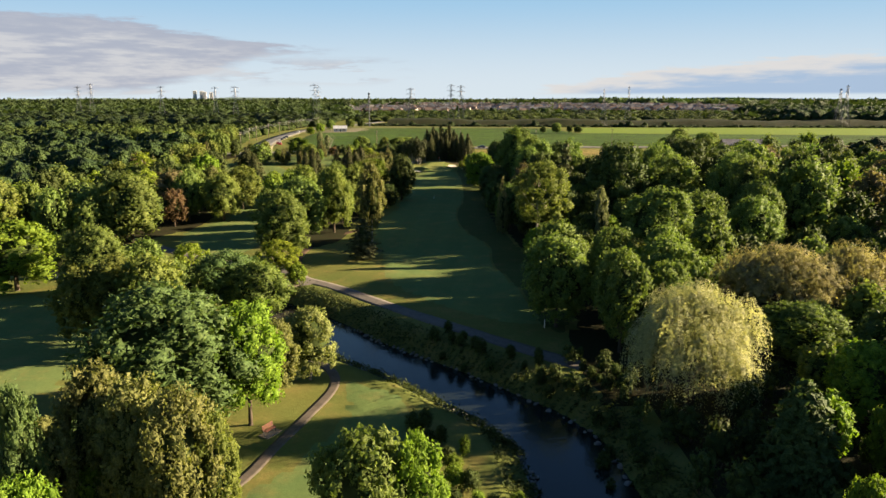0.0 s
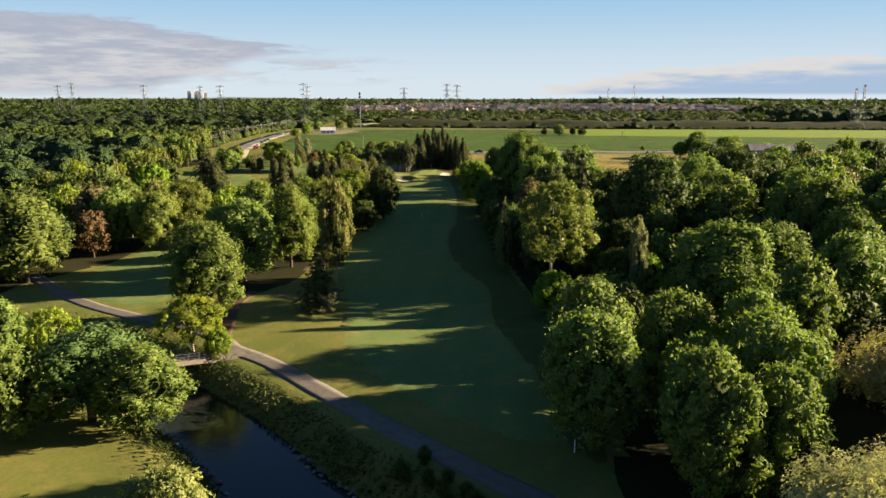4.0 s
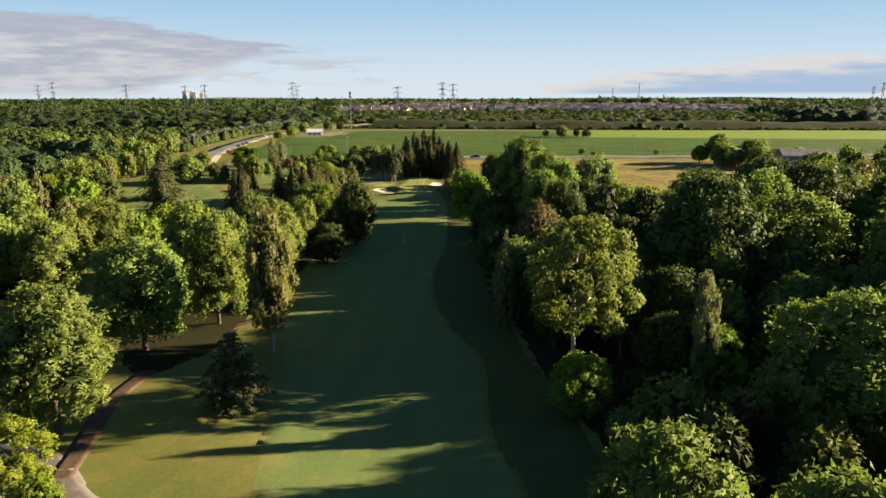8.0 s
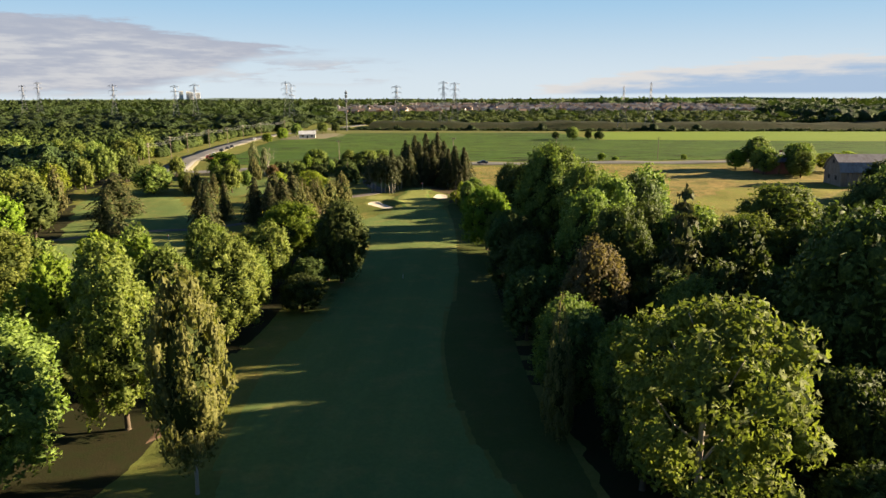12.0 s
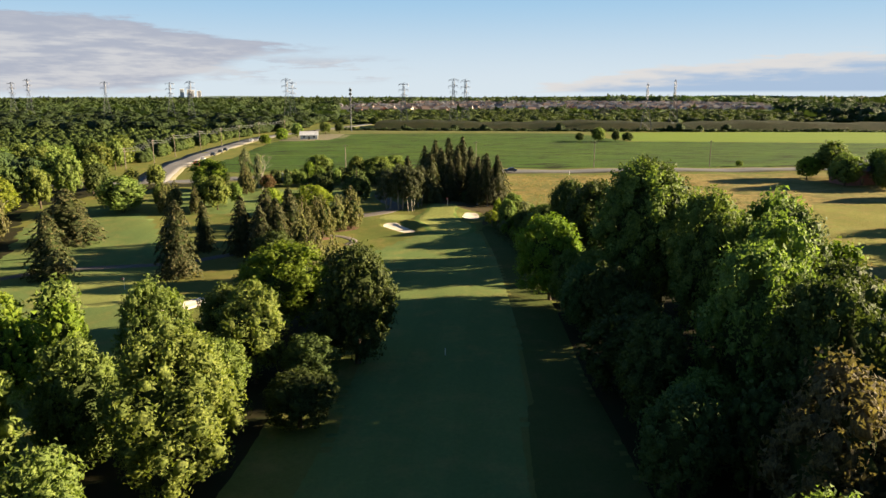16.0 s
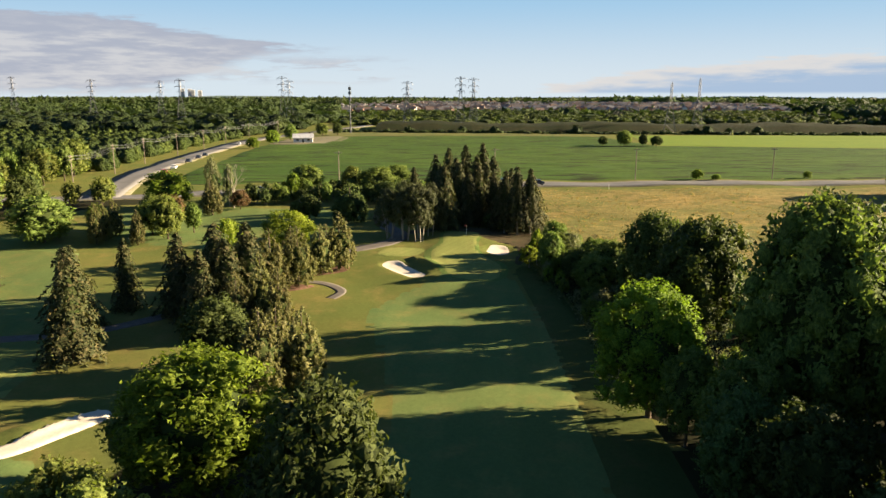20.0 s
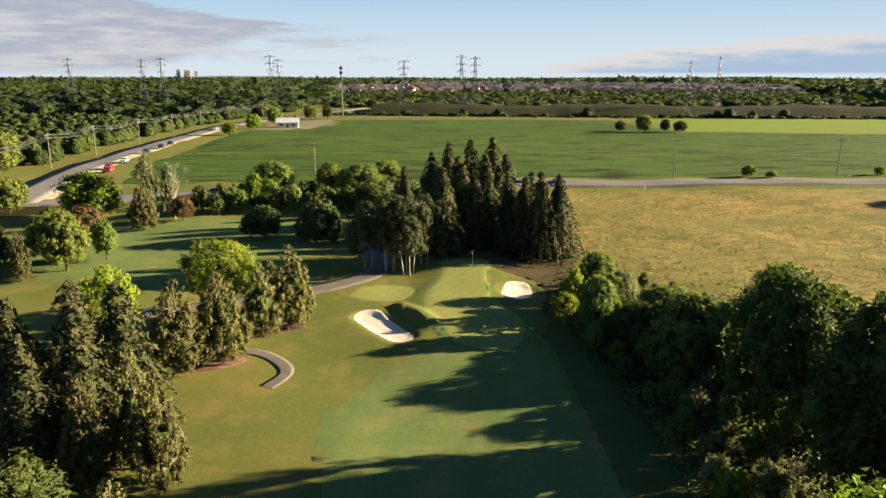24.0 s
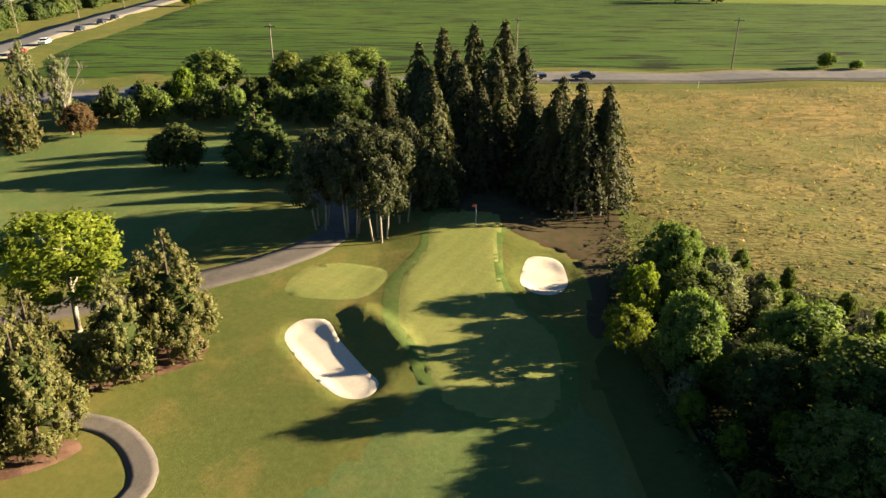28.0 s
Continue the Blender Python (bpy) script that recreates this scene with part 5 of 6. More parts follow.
def scatter(rng, x0, x1, y0, y1, spacing, h_lo, h_hi, ratio=0.8, skip=None, thin=0.0):
    out = []
    y = y0
    while y < y1:
        x = x0
        while x < x1:
            px, py = x + rng.uniform(-0.4, 0.4) * spacing, y + rng.uniform(-0.4, 0.4) * spacing
            x += spacing
            if rng.random() < thin or (skip and skip(px, py)):
                continue
            h = rng.uniform(h_lo, h_hi)
            out.append((px, py, h, max(h * ratio, spacing * 1.15) * rng.uniform(0.85, 1.15)))
        y += spacing
    return out


def side_road_x(y):
    return float(np.interp(y, [p[1] for p in SIDE_ROAD], [p[0] for p in SIDE_ROAD]))


FR = random.Random(77)
far_trees("plantation", scatter(FR, -330, -112, 440, 670, 6.4, 5, 7.5, 0.75, lambda x, y: x > side_road_x(y) - 17), LEAF["fir"], "dense young conifer plantation beside the road", "forest", 1, 44, True)
far_trees("distant_wood", scatter(FR, -420, -122, 100, 385, 12.0, 10, 16), LEAF["far"], "mixed broadleaf wood on flat land", "forest", 2, 90)
far_trees("distant_wood", scatter(FR, 176, 420, 60, 345, 13.0, 11, 17), LEAF["far"], "mixed broadleaf wood on flat land", "forest", 3, 70)
far_trees("distant_wood", scatter(FR, -760, -120, 660, 1000, 17.0, 7, 13, 0.9, lambda x, y: x > side_road_x(y) - 20, 0.1), LEAF["far"], "wide flat woodland beyond the road", "forest", 4, 20)
far_trees("distant_wood", scatter(FR, -760, -330, 400, 660, 17.0, 8, 13, 0.9), LEAF["far"], "wide flat woodland beyond the road", "forest", 5, 20)
far_trees("hedgerow", [(x, 738 - 0.1 * x + FR.uniform(-4, 4), FR.uniform(1.5, 3.5) + (4 if FR.random() < 0.06 else 0), FR.uniform(5, 9)) for x in range(-80, 560, 4)], LEAF["far"], "low hedgerow along the far edge of the fields", "hedge", 6, 18)
far_trees("distant_wood", scatter(FR, -110, 520, 880, 1330, 14.0, 4, 8, 0.9, None, 0.25), LEAF["fir"], "belt of young trees before the suburb", "forest", 7, 20)
far_trees("distant_wood", scatter(FR, 380, 1000, 790, 1350, 20.0, 12, 19, 0.95, lambda x, y: x < 380 + (y - 790) * 0.3, 0.05), LEAF["far"], "dark woodland at the edge of the plain", "forest", 8, 18)
far_trees("distant_wood", scatter(FR, 340, 520, 380, 545, 15.0, 12, 18, 0.9, lambda x, y: x < 345), LEAF["far"], "dark woodland at the edge of the plain", "forest", 9, 22)
far_trees("distant_wood", scatter(FR, -1500, 1500, 1000, 2000, 38.0, 5, 9, 1.3, lambda x, y: -0.13 * y < x < 0.42 * y and FR.random() < 0.93, 0.15), LEAF["far"], "tree-dotted plain towards the horizon", "forest", 10, 12)
far_trees("distant_wood", scatter(FR, -2600, 2600, 2000, 4300, 85.0, 3, 8, 9.0, lambda x, y: -0.1 * y < x < 0.36 * y and y < 2700 and FR.random() < 0.9, 0.12), LEAF["far"], "tree-covered plain at the horizon", "forest", 11, 14)
far_trees("distant_wood", [(FR.uniform(560, 1150), FR.uniform(2500, 2900), FR.uniform(14, 24), 90) for k in range(60)], LEAF["far"], "low wooded rise on the horizon", "forest", 12, 20)


def build_ridge():
    """The low land that closes the view."""
    n = 160
    verts, faces = [], []
    for i in range(n):
        a = math.pi * (i / (n - 1) - 0.5) * 1.9
        r = 4450
        top = 22 + 4 * math.sin(i * 0.37) + 3 * math.sin(i * 1.13 + 1) + 1.5 * math.sin(i * 2.9)
        verts += [(r * math.sin(a), r * math.cos(a), -2), (r * math.sin(a), r * math.cos(a), top), (1.05 * r * math.sin(a), 1.05 * r * math.cos(a), top - 3)]
    for i in range(n - 1):
        faces += [(3 * i, 3 * i + 3, 3 * i + 4, 3 * i + 1), (3 * i + 1, 3 * i + 4, 3 * i + 5, 3 * i + 2)]
    # distance haze is mixed into this base colour as a blue-green tint
    m = surface("hazy_land", (0.10, 0.135, 0.12), (0.12, 0.15, 0.13), (0.08, 0.12, 0.11), 0.002, 0.01, 0.05, 1.0, 0.0)
    tagged(new("backdrop", mesh_of("backdrop", verts, faces, m)), "low land along the horizon, tinted blue-green for haze", "backdrop", kind="structure")


build_ridge()


# ---- built things ----
def thing(name, m, label, category, group=""):
    base = new(name, None)
    base.empty_display_size = 0.2
    base.matrix_world = m
    return tagged(base, label, category, group)


def build_bridge():
    """A low concrete foot bridge with steel railings over the river."""
    a, b = Vector((-43.4, 117.9, 0)), Vector((-27.2, 129.3, 0))
    span = (b - a).length
    turn = math.degrees(math.atan2(b.y - a.y, b.x - a.x))
    z = gz(b.x, b.y) + 0.12
    base = thing("foot_bridge", pose(a.x, a.y, z, 0, 0, turn), "arched concrete foot bridge with steel railings", "bridge")
    rise = lambda u: 0.75 * math.sin(math.pi * u)
    n, half = 14, 1.35
    bm = bmesh.new()
    rows = []
    for i in range(n + 1):
        u = i / n
        x, h = span * u, rise(u)
        rows.append([bm.verts.new(p) for p in ((x, -half, h - 0.45), (x, -half, h), (x, half, h), (x, half, h - 0.45))])
    for p, q in zip(rows[:-1], rows[1:]):
        for k in range(4):
            bm.faces.new((p[k], p[(k + 1) % 4], q[(k + 1) % 4], q[k]))
    bm.faces.new(rows[0])
    bm.faces.new(rows[-1][::-1])
    bmesh.ops.recalc_face_normals(bm, faces=bm.faces)
    part("deck", bm_mesh("deck", bm, M_CONCRETE), base)
    for side in (-1, 1):
        bm = bmesh.new()
        for i in range(n):
            u = i / n
            box(bm, span * u, side * (half - 0.12) - 0.09, rise(u + 0.5 / n) - 0.02, span * (u + 1 / n) - 0.01, side * (half - 0.12) + 0.09, rise(u + 0.5 / n) + 0.14)
        part("kerb", bm_mesh("kerb", bm, M_CONCRETE), base)
        for height in (0.35, 0.68, 1.02):
            bm = bmesh.new()
            for i in range(n):
                tube(bm, (span * i / n, side * half * 0.95, rise(i / n) + height), (span * (i + 1) / n, side * half * 0.95, rise((i + 1) / n) + height), 0.03, 0.03, 5)
            part("rail", bm_mesh("rail", bm, M_METAL), base, "grey steel rail")
        for i in range(0, n + 1):
            bm = bmesh.new()
            tube(bm, (span * i / n, side * half * 0.95, rise(i / n) - 0.1), (span * i / n, side * half * 0.95, rise(i / n) + 1.05), 0.035, 0.035, 6)
            part("post", bm_mesh("post", bm, M_METAL), base, "grey steel post")
    for u in (0.3, 0.7):
        bm = bmesh.new()
        box(bm, span * u - 0.45, -half * 0.9, -3.4, span * u + 0.45, half * 0.9, rise(u) - 0.4, 0.06)
        part("pier", bm_mesh("pier", bm, M_CONCRETE), base, "stained concrete pier")
    for u in (0.0, 1.0):
        bm = bmesh.new()
        box(bm, span * u - 0.5, -half, -2.4, span * u + 0.5, half, -0.02, 0.04)
        part("abutment", bm_mesh("abutment", bm, M_CONCRETE), base)


def build_bench():
    wood = plain("red_bench_paint", (0.15, 0.06, 0.04), 0.8, 0, 9)
    base = thing("park_bench", pose(-17.9, 68.6, gz(-17.9, 68.6) + 0.05, 0, 0, 62), "red slatted park bench on a concrete pad", "bench")
    bm = bmesh.new()
    box(bm, -1.1, -0.7, -0.1, 1.1, 0.6, 0.05, 0.02)
    part("pad", bm_mesh("pad", bm, M_CONCRETE), base, "pale concrete pad")
    for y in (-0.16, 0.0, 0.16):
        bm = bmesh.new()
        box(bm, -0.8, y - 0.065, 0.46, 0.8, y + 0.065, 0.50, 0.01)
        part("seat_slat", bm_mesh("seat_slat", bm, wood), base)
    for z in (0.62, 0.78, 0.94):
        bm = bmesh.new()
        box(bm, -0.8, 0.23 + (z - 0.6) * 0.2, z - 0.06, 0.8, 0.27 + (z - 0.6) * 0.2, z + 0.06, 0.01)
        part("back_slat", bm_mesh("back_slat", bm, wood), base)
    for x in (-0.65, 0.65):
        bm = bmesh.new()
        tube(bm, (x, -0.2, 0.03), (x, -0.2, 0.46), 0.03, 0.03, 6)
        tube(bm, (x, 0.2, 0.03), (x, 0.34, 1.0), 0.03, 0.03, 6)
        tube(bm, (x, -0.2, 0.45), (x, 0.24, 0.45), 0.03, 0.03, 6)
        part("leg_frame", bm_mesh("leg_frame", bm, M_DARK_METAL), base, "dark steel leg frame")


def build_barn():
    """An old gambrel-roofed barn with weathered boards."""
    boards = surface("weathered_boards", (0.20, 0.165, 0.14), (0.26, 0.21, 0.18), (0.13, 0.10, 0.085), 0.2, 1.2, 6, 0.9, 0.7, 0.03, stretch=(3, 3, 0.3))
    tin = surface("dull_roof_sheets", (0.20, 0.19, 0.20), (0.25, 0.235, 0.235), (0.15, 0.13, 0.125), 0.15, 0.9, 5, 0.7, 0.3, 0.02, stretch=(1, 1, 0.4))
    # near-black for flat panels that paint the unlit inside of doors and loft
    dark = plain("dark_opening", (0.02, 0.018, 0.016), 0.9)
    cx, cy = 148.5, 354
    base = thing("barn", pose(cx, cy, gz(cx, cy) - 0.2, 0, 0, -4), "old weathered grey barn with a gambrel roof", "barn")
    L, W = 11.5, 6.0
    prof = ((-W, 0), (-W, 5.2), (-W * 0.72, 8.0), (0, 10.4), (W * 0.72, 8.0), (W, 5.2), (W, 0))
    for name, x0, x1 in (("gable_wall", -L, -L + 0.25), ("gable_wall", L - 0.25, L)):
        bm = bmesh.new()
        f0 = [bm.verts.new((x0, y, z)) for y, z in prof]
        f1 = [bm.verts.new((x1, y, z)) for y, z in prof]
        bm.faces.new(f0[::-1])
        bm.faces.new(f1)
        for k in range(len(prof)):
            bm.faces.new((f0[k], f0[(k + 1) % len(prof)], f1[(k + 1) % len(prof)], f1[k]))
        bmesh.ops.recalc_face_normals(bm, faces=bm.faces)
        part(name, bm_mesh(name, bm, boards), base)
    k = 0
    for side in (-1, 1):
        for i in range(23):
            bm = bmesh.new()
            x = -L + 0.25 + i
            gap = 0.015 + 0.02 * ((i * 7) % 3)
            box(bm, x + gap, side * W - 0.1, 0, x + 1.0 - gap, side * W + 0.1, 5.2)
            part("wall_board", bm_mesh("wall_board", bm, boards), base)
    slopes = (((-W - 0.4, 4.9), (-W * 0.72, 8.1)), ((-W * 0.72, 8.1), (0, 10.55)), ((0, 10.55), (W * 0.72, 8.1)), ((W * 0.72, 8.1), (W + 0.4, 4.9)))
    for (ya, za), (yb, zb) in slopes:
        bm = bmesh.new()
        d = Vector((0, yb - ya, zb - za)).normalized()
        up = Vector((0, -d.z, d.y)) * 0.14
        q = [Vector((x, y, z)) for x in (-L - 0.5, L + 0.5) for y, z in ((ya, za), (yb, zb))]
        v = [bm.verts.new(p) for p in q] + [bm.verts.new(p + up) for p in q]
        for f in ((0, 1, 3, 2), (4, 6, 7, 5), (0, 2, 6, 4), (1, 5, 7, 3), (0, 4, 5, 1), (2, 3, 7, 6)):
            bm.faces.new([v[i] for i in f])
        bmesh.ops.recalc_face_normals(bm, faces=bm.faces)
        part("roof_slope", bm_mesh("roof_slope", bm, tin), base)
    for x, w, h, z in ((-6, 1.3, 2.0, 0.3), (-1, 1.3, 1.6, 0.8), (3, 2.2, 2.4, 0.0), (7, 1.3, 1.6, 0.8)):
        bm = bmesh.new()
        box(bm, x - w / 2, -W - 0.16, z, x + w / 2, -W - 0.10, z + h)
        part("opening", bm_mesh("opening", bm, dark), base, "near-black panel painted as an unlit doorway")
    for y, z, s in ((-2.6, 3.0, 0.7), (2.4, 3.0, 0.7), (0, 8.2, 0.6)):
        bm = bmesh.new()
        box(bm, -L - 0.06, y - s, z - s, -L - 0.003, y + s, z + s)
        part("loft_opening", bm_mesh("loft_opening", bm, dark), base)


def house_thing(name, m, wall, roof, w, d, h, label, group="", detail=False):
    """A small gabled house."""
    base = thing(name, m, label, "house", group)
    bm = bmesh.new()
    prof = ((-d / 2, -0.3), (-d / 2, h), (0, h + d * 0.36), (d / 2, h), (d / 2, -0.3))
    f0 = [bm.verts.new((-w / 2, y, z)) for y, z in prof]
    f1 = [bm.verts.new((w / 2, y, z)) for y, z in prof]
    bm.faces.new(f0[::-1])
    bm.faces.new(f1)
    for k in range(5):
        bm.faces.new((f0[k], f0[(k + 1) % 5], f1[(k + 1) % 5], f1[k]))
    bmesh.ops.recalc_face_normals(bm, faces=bm.faces)
    part("wall", bm_mesh("wall", bm, wall), base)
    bm = bmesh.new()
    e = 0.5
    prof = ((-d / 2 - e, h - 0.36 * e), (0, h + d * 0.36 + 0.02), (d / 2 + e, h - 0.36 * e), (d / 2 + e, h - 0.36 * e + 0.25), (0, h + d * 0.36 + 0.3), (-d / 2 - e, h - 0.36 * e + 0.25))
    f0 = [bm.verts.new((-w / 2 - e, y, z)) for y, z in prof]
    f1 = [bm.verts.new((w / 2 + e, y, z)) for y, z in prof]
    bm.faces.new(f0[::-1])
    bm.faces.new(f1)
    for k in range(6):
        bm.faces.new((f0[k], f0[(k + 1) % 6], f1[(k + 1) % 6], f1[k]))
    bmesh.ops.recalc_face_normals(bm, faces=bm.faces)
    part("roof", bm_mesh("roof", bm, roof), base)
    glass = bpy.data.materials.get("dark_glass") or plain("dark_glass", (0.03, 0.035, 0.04), 0.15)
    for x in (-w * 0.28, w * 0.28):
        bm = bmesh.new()
        box(bm, x - 0.7, -d / 2 - 0.06, h * 0.45, x + 0.7, -d / 2 - 0.003, h * 0.8)
        part("window", bm_mesh("window", bm, glass), base)
    if detail:
        bm = bmesh.new()
        box(bm, -0.5, -d / 2 - 0.08, 0, 0.5, -d / 2 - 0.003, 2.1)
        part("door", bm_mesh("door", bm, glass), base)
        bm = bmesh.new()
        box(bm, w * 0.3, 0.6, h + 0.5, w * 0.3 + 0.9, 1.5, h + d * 0.36 + 1.0)
        part("chimney", bm_mesh("chimney", bm, M_DIRT), base)
    return base


def build_suburb():
    rng = random.Random(5)
    walls = [plain("brick_wall", (0.26, 0.15, 0.11), 0.9), plain("tan_wall", (0.42, 0.33, 0.26), 0.9), plain("pale_wall", (0.55, 0.50, 0.44), 0.9)]
    roofs = [plain("grey_shingle", (0.10, 0.09, 0.09), 0.9), plain("brown_shingle", (0.13, 0.09, 0.075), 0.9), plain("slate_shingle", (0.14, 0.14, 0.15), 0.9)]
    kinds = []
    for i, (wl, rf) in enumerate(((0, 0), (1, 1), (2, 0), (0, 2), (1, 0))):
        kinds.append((wl, rf))
    first = {}
    for row in range(9):
        y = 1370 + row * 80 + row * row * 7
        n = 26
        for k in range(n):
            u = (k + rng.uniform(-0.3, 0.3)) / n
            x = -0.12 * y + u * 0.54 * y
            i = rng.randrange(5)
            m = pose(x, y + rng.uniform(-14, 14), 4.0, 0, 0, rng.choice((0, 90)) + rng.uniform(-12, 12))
            if i not in first:
                wl, rf = kinds[i]
                first[i] = house_thing("suburban_house", m, walls[wl], roofs[rf], rng.uniform(10, 13), 9.5, 5.2, ("red brick house with a dark roof", "tan house with a brown roof", "pale house with a dark roof", "red brick house with a slate roof", "tan house with a dark roof")[i], "houses of the distant suburb")
            else:
                copy_thing(first[i], m)


def build_far_suburb():
    """Roofs of the suburb that are too far off to count."""
    rng = random.Random(15)
    data = {}
    for k in range(1500):
        y = rng.uniform(1400, 2900)
        x = y * rng.uniform(-0.11, 0.40)
        w, d, h, a = rng.uniform(6, 9), rng.uniform(5, 6.5), rng.uniform(4.5, 6.5), rng.choice((0, 1)) * math.pi / 2 + rng.uniform(-0.2, 0.2)
        vs, fs, ms = data.setdefault("m", ([], [], []))
        b = len(vs)
        for px, py, pz in ((-w, -d, 3), (w, -d, 3), (w, d, 3), (-w, d, 3), (-w, -d, 4 + h), (w, -d, 4 + h), (w, d, 4 + h), (-w, d, 4 + h), (-w, 0, 4 + h + 4), (w, 0, 4 + h + 4)):
            vs.append((x + px * math.cos(a) - py * math.sin(a), y + px * math.sin(a) + py * math.cos(a), pz))
        fs += [(b, b + 1, b + 5, b + 4), (b + 1, b + 2, b + 6, b + 9, b + 5), (b + 2, b + 3, b + 7, b + 6), (b + 3, b, b + 4, b + 8, b + 7), (b + 4, b + 5, b + 9, b + 8), (b + 6, b + 7, b + 8, b + 9)]
        wall, roof = rng.randrange(3), 3 + rng.randrange(3)
        ms += [wall] * 4 + [roof] * 2
    vs, fs, ms = data["m"]
    me = mesh_of("far_suburb", vs, fs, bpy.data.materials["brick_wall"], False)
    for name in ("tan_wall", "pale_wall", "grey_shingle", "brown_shingle", "slate_shingle"):
        me.materials.append(bpy.data.materials[name])
    me.polygons.foreach_set("material_index", ms)
    tagged(new("far_suburb", me), "crowded rooftops of a distant suburb", "suburb", kind="stuff")


def build_apartments():
    white = plain("pale_concrete_panels", (0.62, 0.60, 0.57), 0.8)
    band = plain("dark_window_band", (0.12, 0.13, 0.15), 0.4)
    for k, (dx, h) in enumerate(((-36, 62), (-8, 60), (18, 56), (46, 53))):
        x, y = -1352 + dx, 4105 + 30 * (k % 2)
        base = thing("apartment_tower", pose(x, y, 4, 0, 0, 20), "pale concrete apartment tower on the horizon", "apartment tower", "apartment towers")
        bm = bmesh.new()
        box(bm, -10, -10, -2, 10, 10, h, 0.4)
        part("wall", bm_mesh("wall", bm, white), base)
        for x2 in (-6.5, -2.2, 2.2, 6.5):
            bm = bmesh.new()
            box(bm, x2 - 0.9, -10.3, 3, x2 + 0.9, -10.01, h - 3)
            part("window", bm_mesh("window", bm, band), base)


def pylon_mesh(h, w):
    bm = bmesh.new()
    levels = (0, 0.2, 0.36, 0.5, 0.62, 0.72, 0.80, 0.88, 0.95, 1.0)
    half = [w * (0.5 * (1 - u / 0.75) + 0.09) if u < 0.7 else w * 0.10 for u in levels]
    half[-1] = 0.2
    r = 0.11
    for (u, a), (v, b) in zip(zip(levels, half), zip(levels[1:], half[1:])):
        for sx, sy in ((-1, -1), (1, -1), (1, 1), (-1, 1)):
            tube(bm, (sx * a, sy * a, u * h), (sx * b, sy * b, v * h), r, r, 4)
        for k in range(4):
            c = ((-1, -1), (1, -1), (1, 1), (-1, 1))
            p, q = c[k], c[(k + 1) % 4]
            tube(bm, (p[0] * a, p[1] * a, u * h), (q[0] * b, q[1] * b, v * h), r * 0.6, r * 0.6, 3)
            tube(bm, (q[0] * a, q[1] * a, u * h), (p[0] * b, p[1] * b, v * h), r * 0.6, r * 0.6, 3)
            tube(bm, (p[0] * b, p[1] * b, v * h), (q[0] * b, q[1] * b, v * h), r * 0.6, r * 0.6, 3)
    return bm_mesh("tower", bm, M_METAL)


def arm_meshes(reach):
    """The beam of a cross arm, then its stays and hangers."""
    out = []
    lines = [((-reach, 0.4, 0.3), (reach, 0.4, 0.3))]
    for s in (-1, 1):
        lines += [((0, -0.5, 0), (s * reach, 0, 0.3)), ((0, 0, 1.8), (s * reach, 0, 0.3)), ((s * reach, 0, 0.3), (s * reach, 0, -1.8))]
    for k, (a, b) in enumerate(lines):
        bm = bmesh.new()
        tube(bm, a, b, 0.13, 0.1, 4)
        out.append(bm_mesh("cross_arm" if k == 0 else "stay", bm, M_METAL))
    return out


def build_pylons():
    towers = {}
    arms = {r: arm_meshes(r) for r in (3.3, 4.4)}
    for x, y, top in ((-510, 1025, 48), (-498, 1038, 52), (-362, 942, 47), (-293, 943, 46), (-247, 871, 46), (-150, 857, 48), (-156, 913, 46), (-36, 815, 43), (9, 820, 47), (20, 822, 46), (162, 737, 41), (198, 781, 45), (419, 773, 42), (404, 733, 45)):
        h = top - 4.0
        key = round(h)
        if key not in towers:
            towers[key] = pylon_mesh(h, 7.5)
        base = thing("power_pylon", pose(x, y, gz(x, y) - 0.2, 0, 0, 78 if x > 100 else 10), "grey steel lattice power pylon", "pylon", "row of power pylons")
        part("tower", towers[key], base)
        for u, r in ((0.72, 3.3), (0.84, 4.4), (0.965, 4.4)):
            a = part("cross_arm", arms[r][0], base)
            a.location = (0, 0, h * u)
            for k, piece in enumerate(arms[r][1:]):
                part("hanger" if k % 3 == 2 else "stay", piece, a)
    base = thing("radio_mast", pose(-74, 732, gz(-74, 732), 0, 0, 0), "thin dark radio mast with antennas near the top", "mast")
    bm = bmesh.new()
    tube(bm, (0, 0, -0.5), (0, 0, 34), 0.55, 0.3, 8)
    part("pole", bm_mesh("pole", bm, M_DARK_METAL), base)
    for z in (25, 29, 32):
        for k in range(6):
            a = k * math.pi / 3
            bm = bmesh.new()
            box(bm, 0.8 * math.cos(a) - 0.25, 0.8 * math.sin(a) - 0.25, z - 1.0, 0.8 * math.cos(a) + 0.25, 0.8 * math.sin(a) + 0.25, z + 1.0, 0.05)
            part("antenna", bm_mesh("antenna", bm, M_DARK_METAL), base)


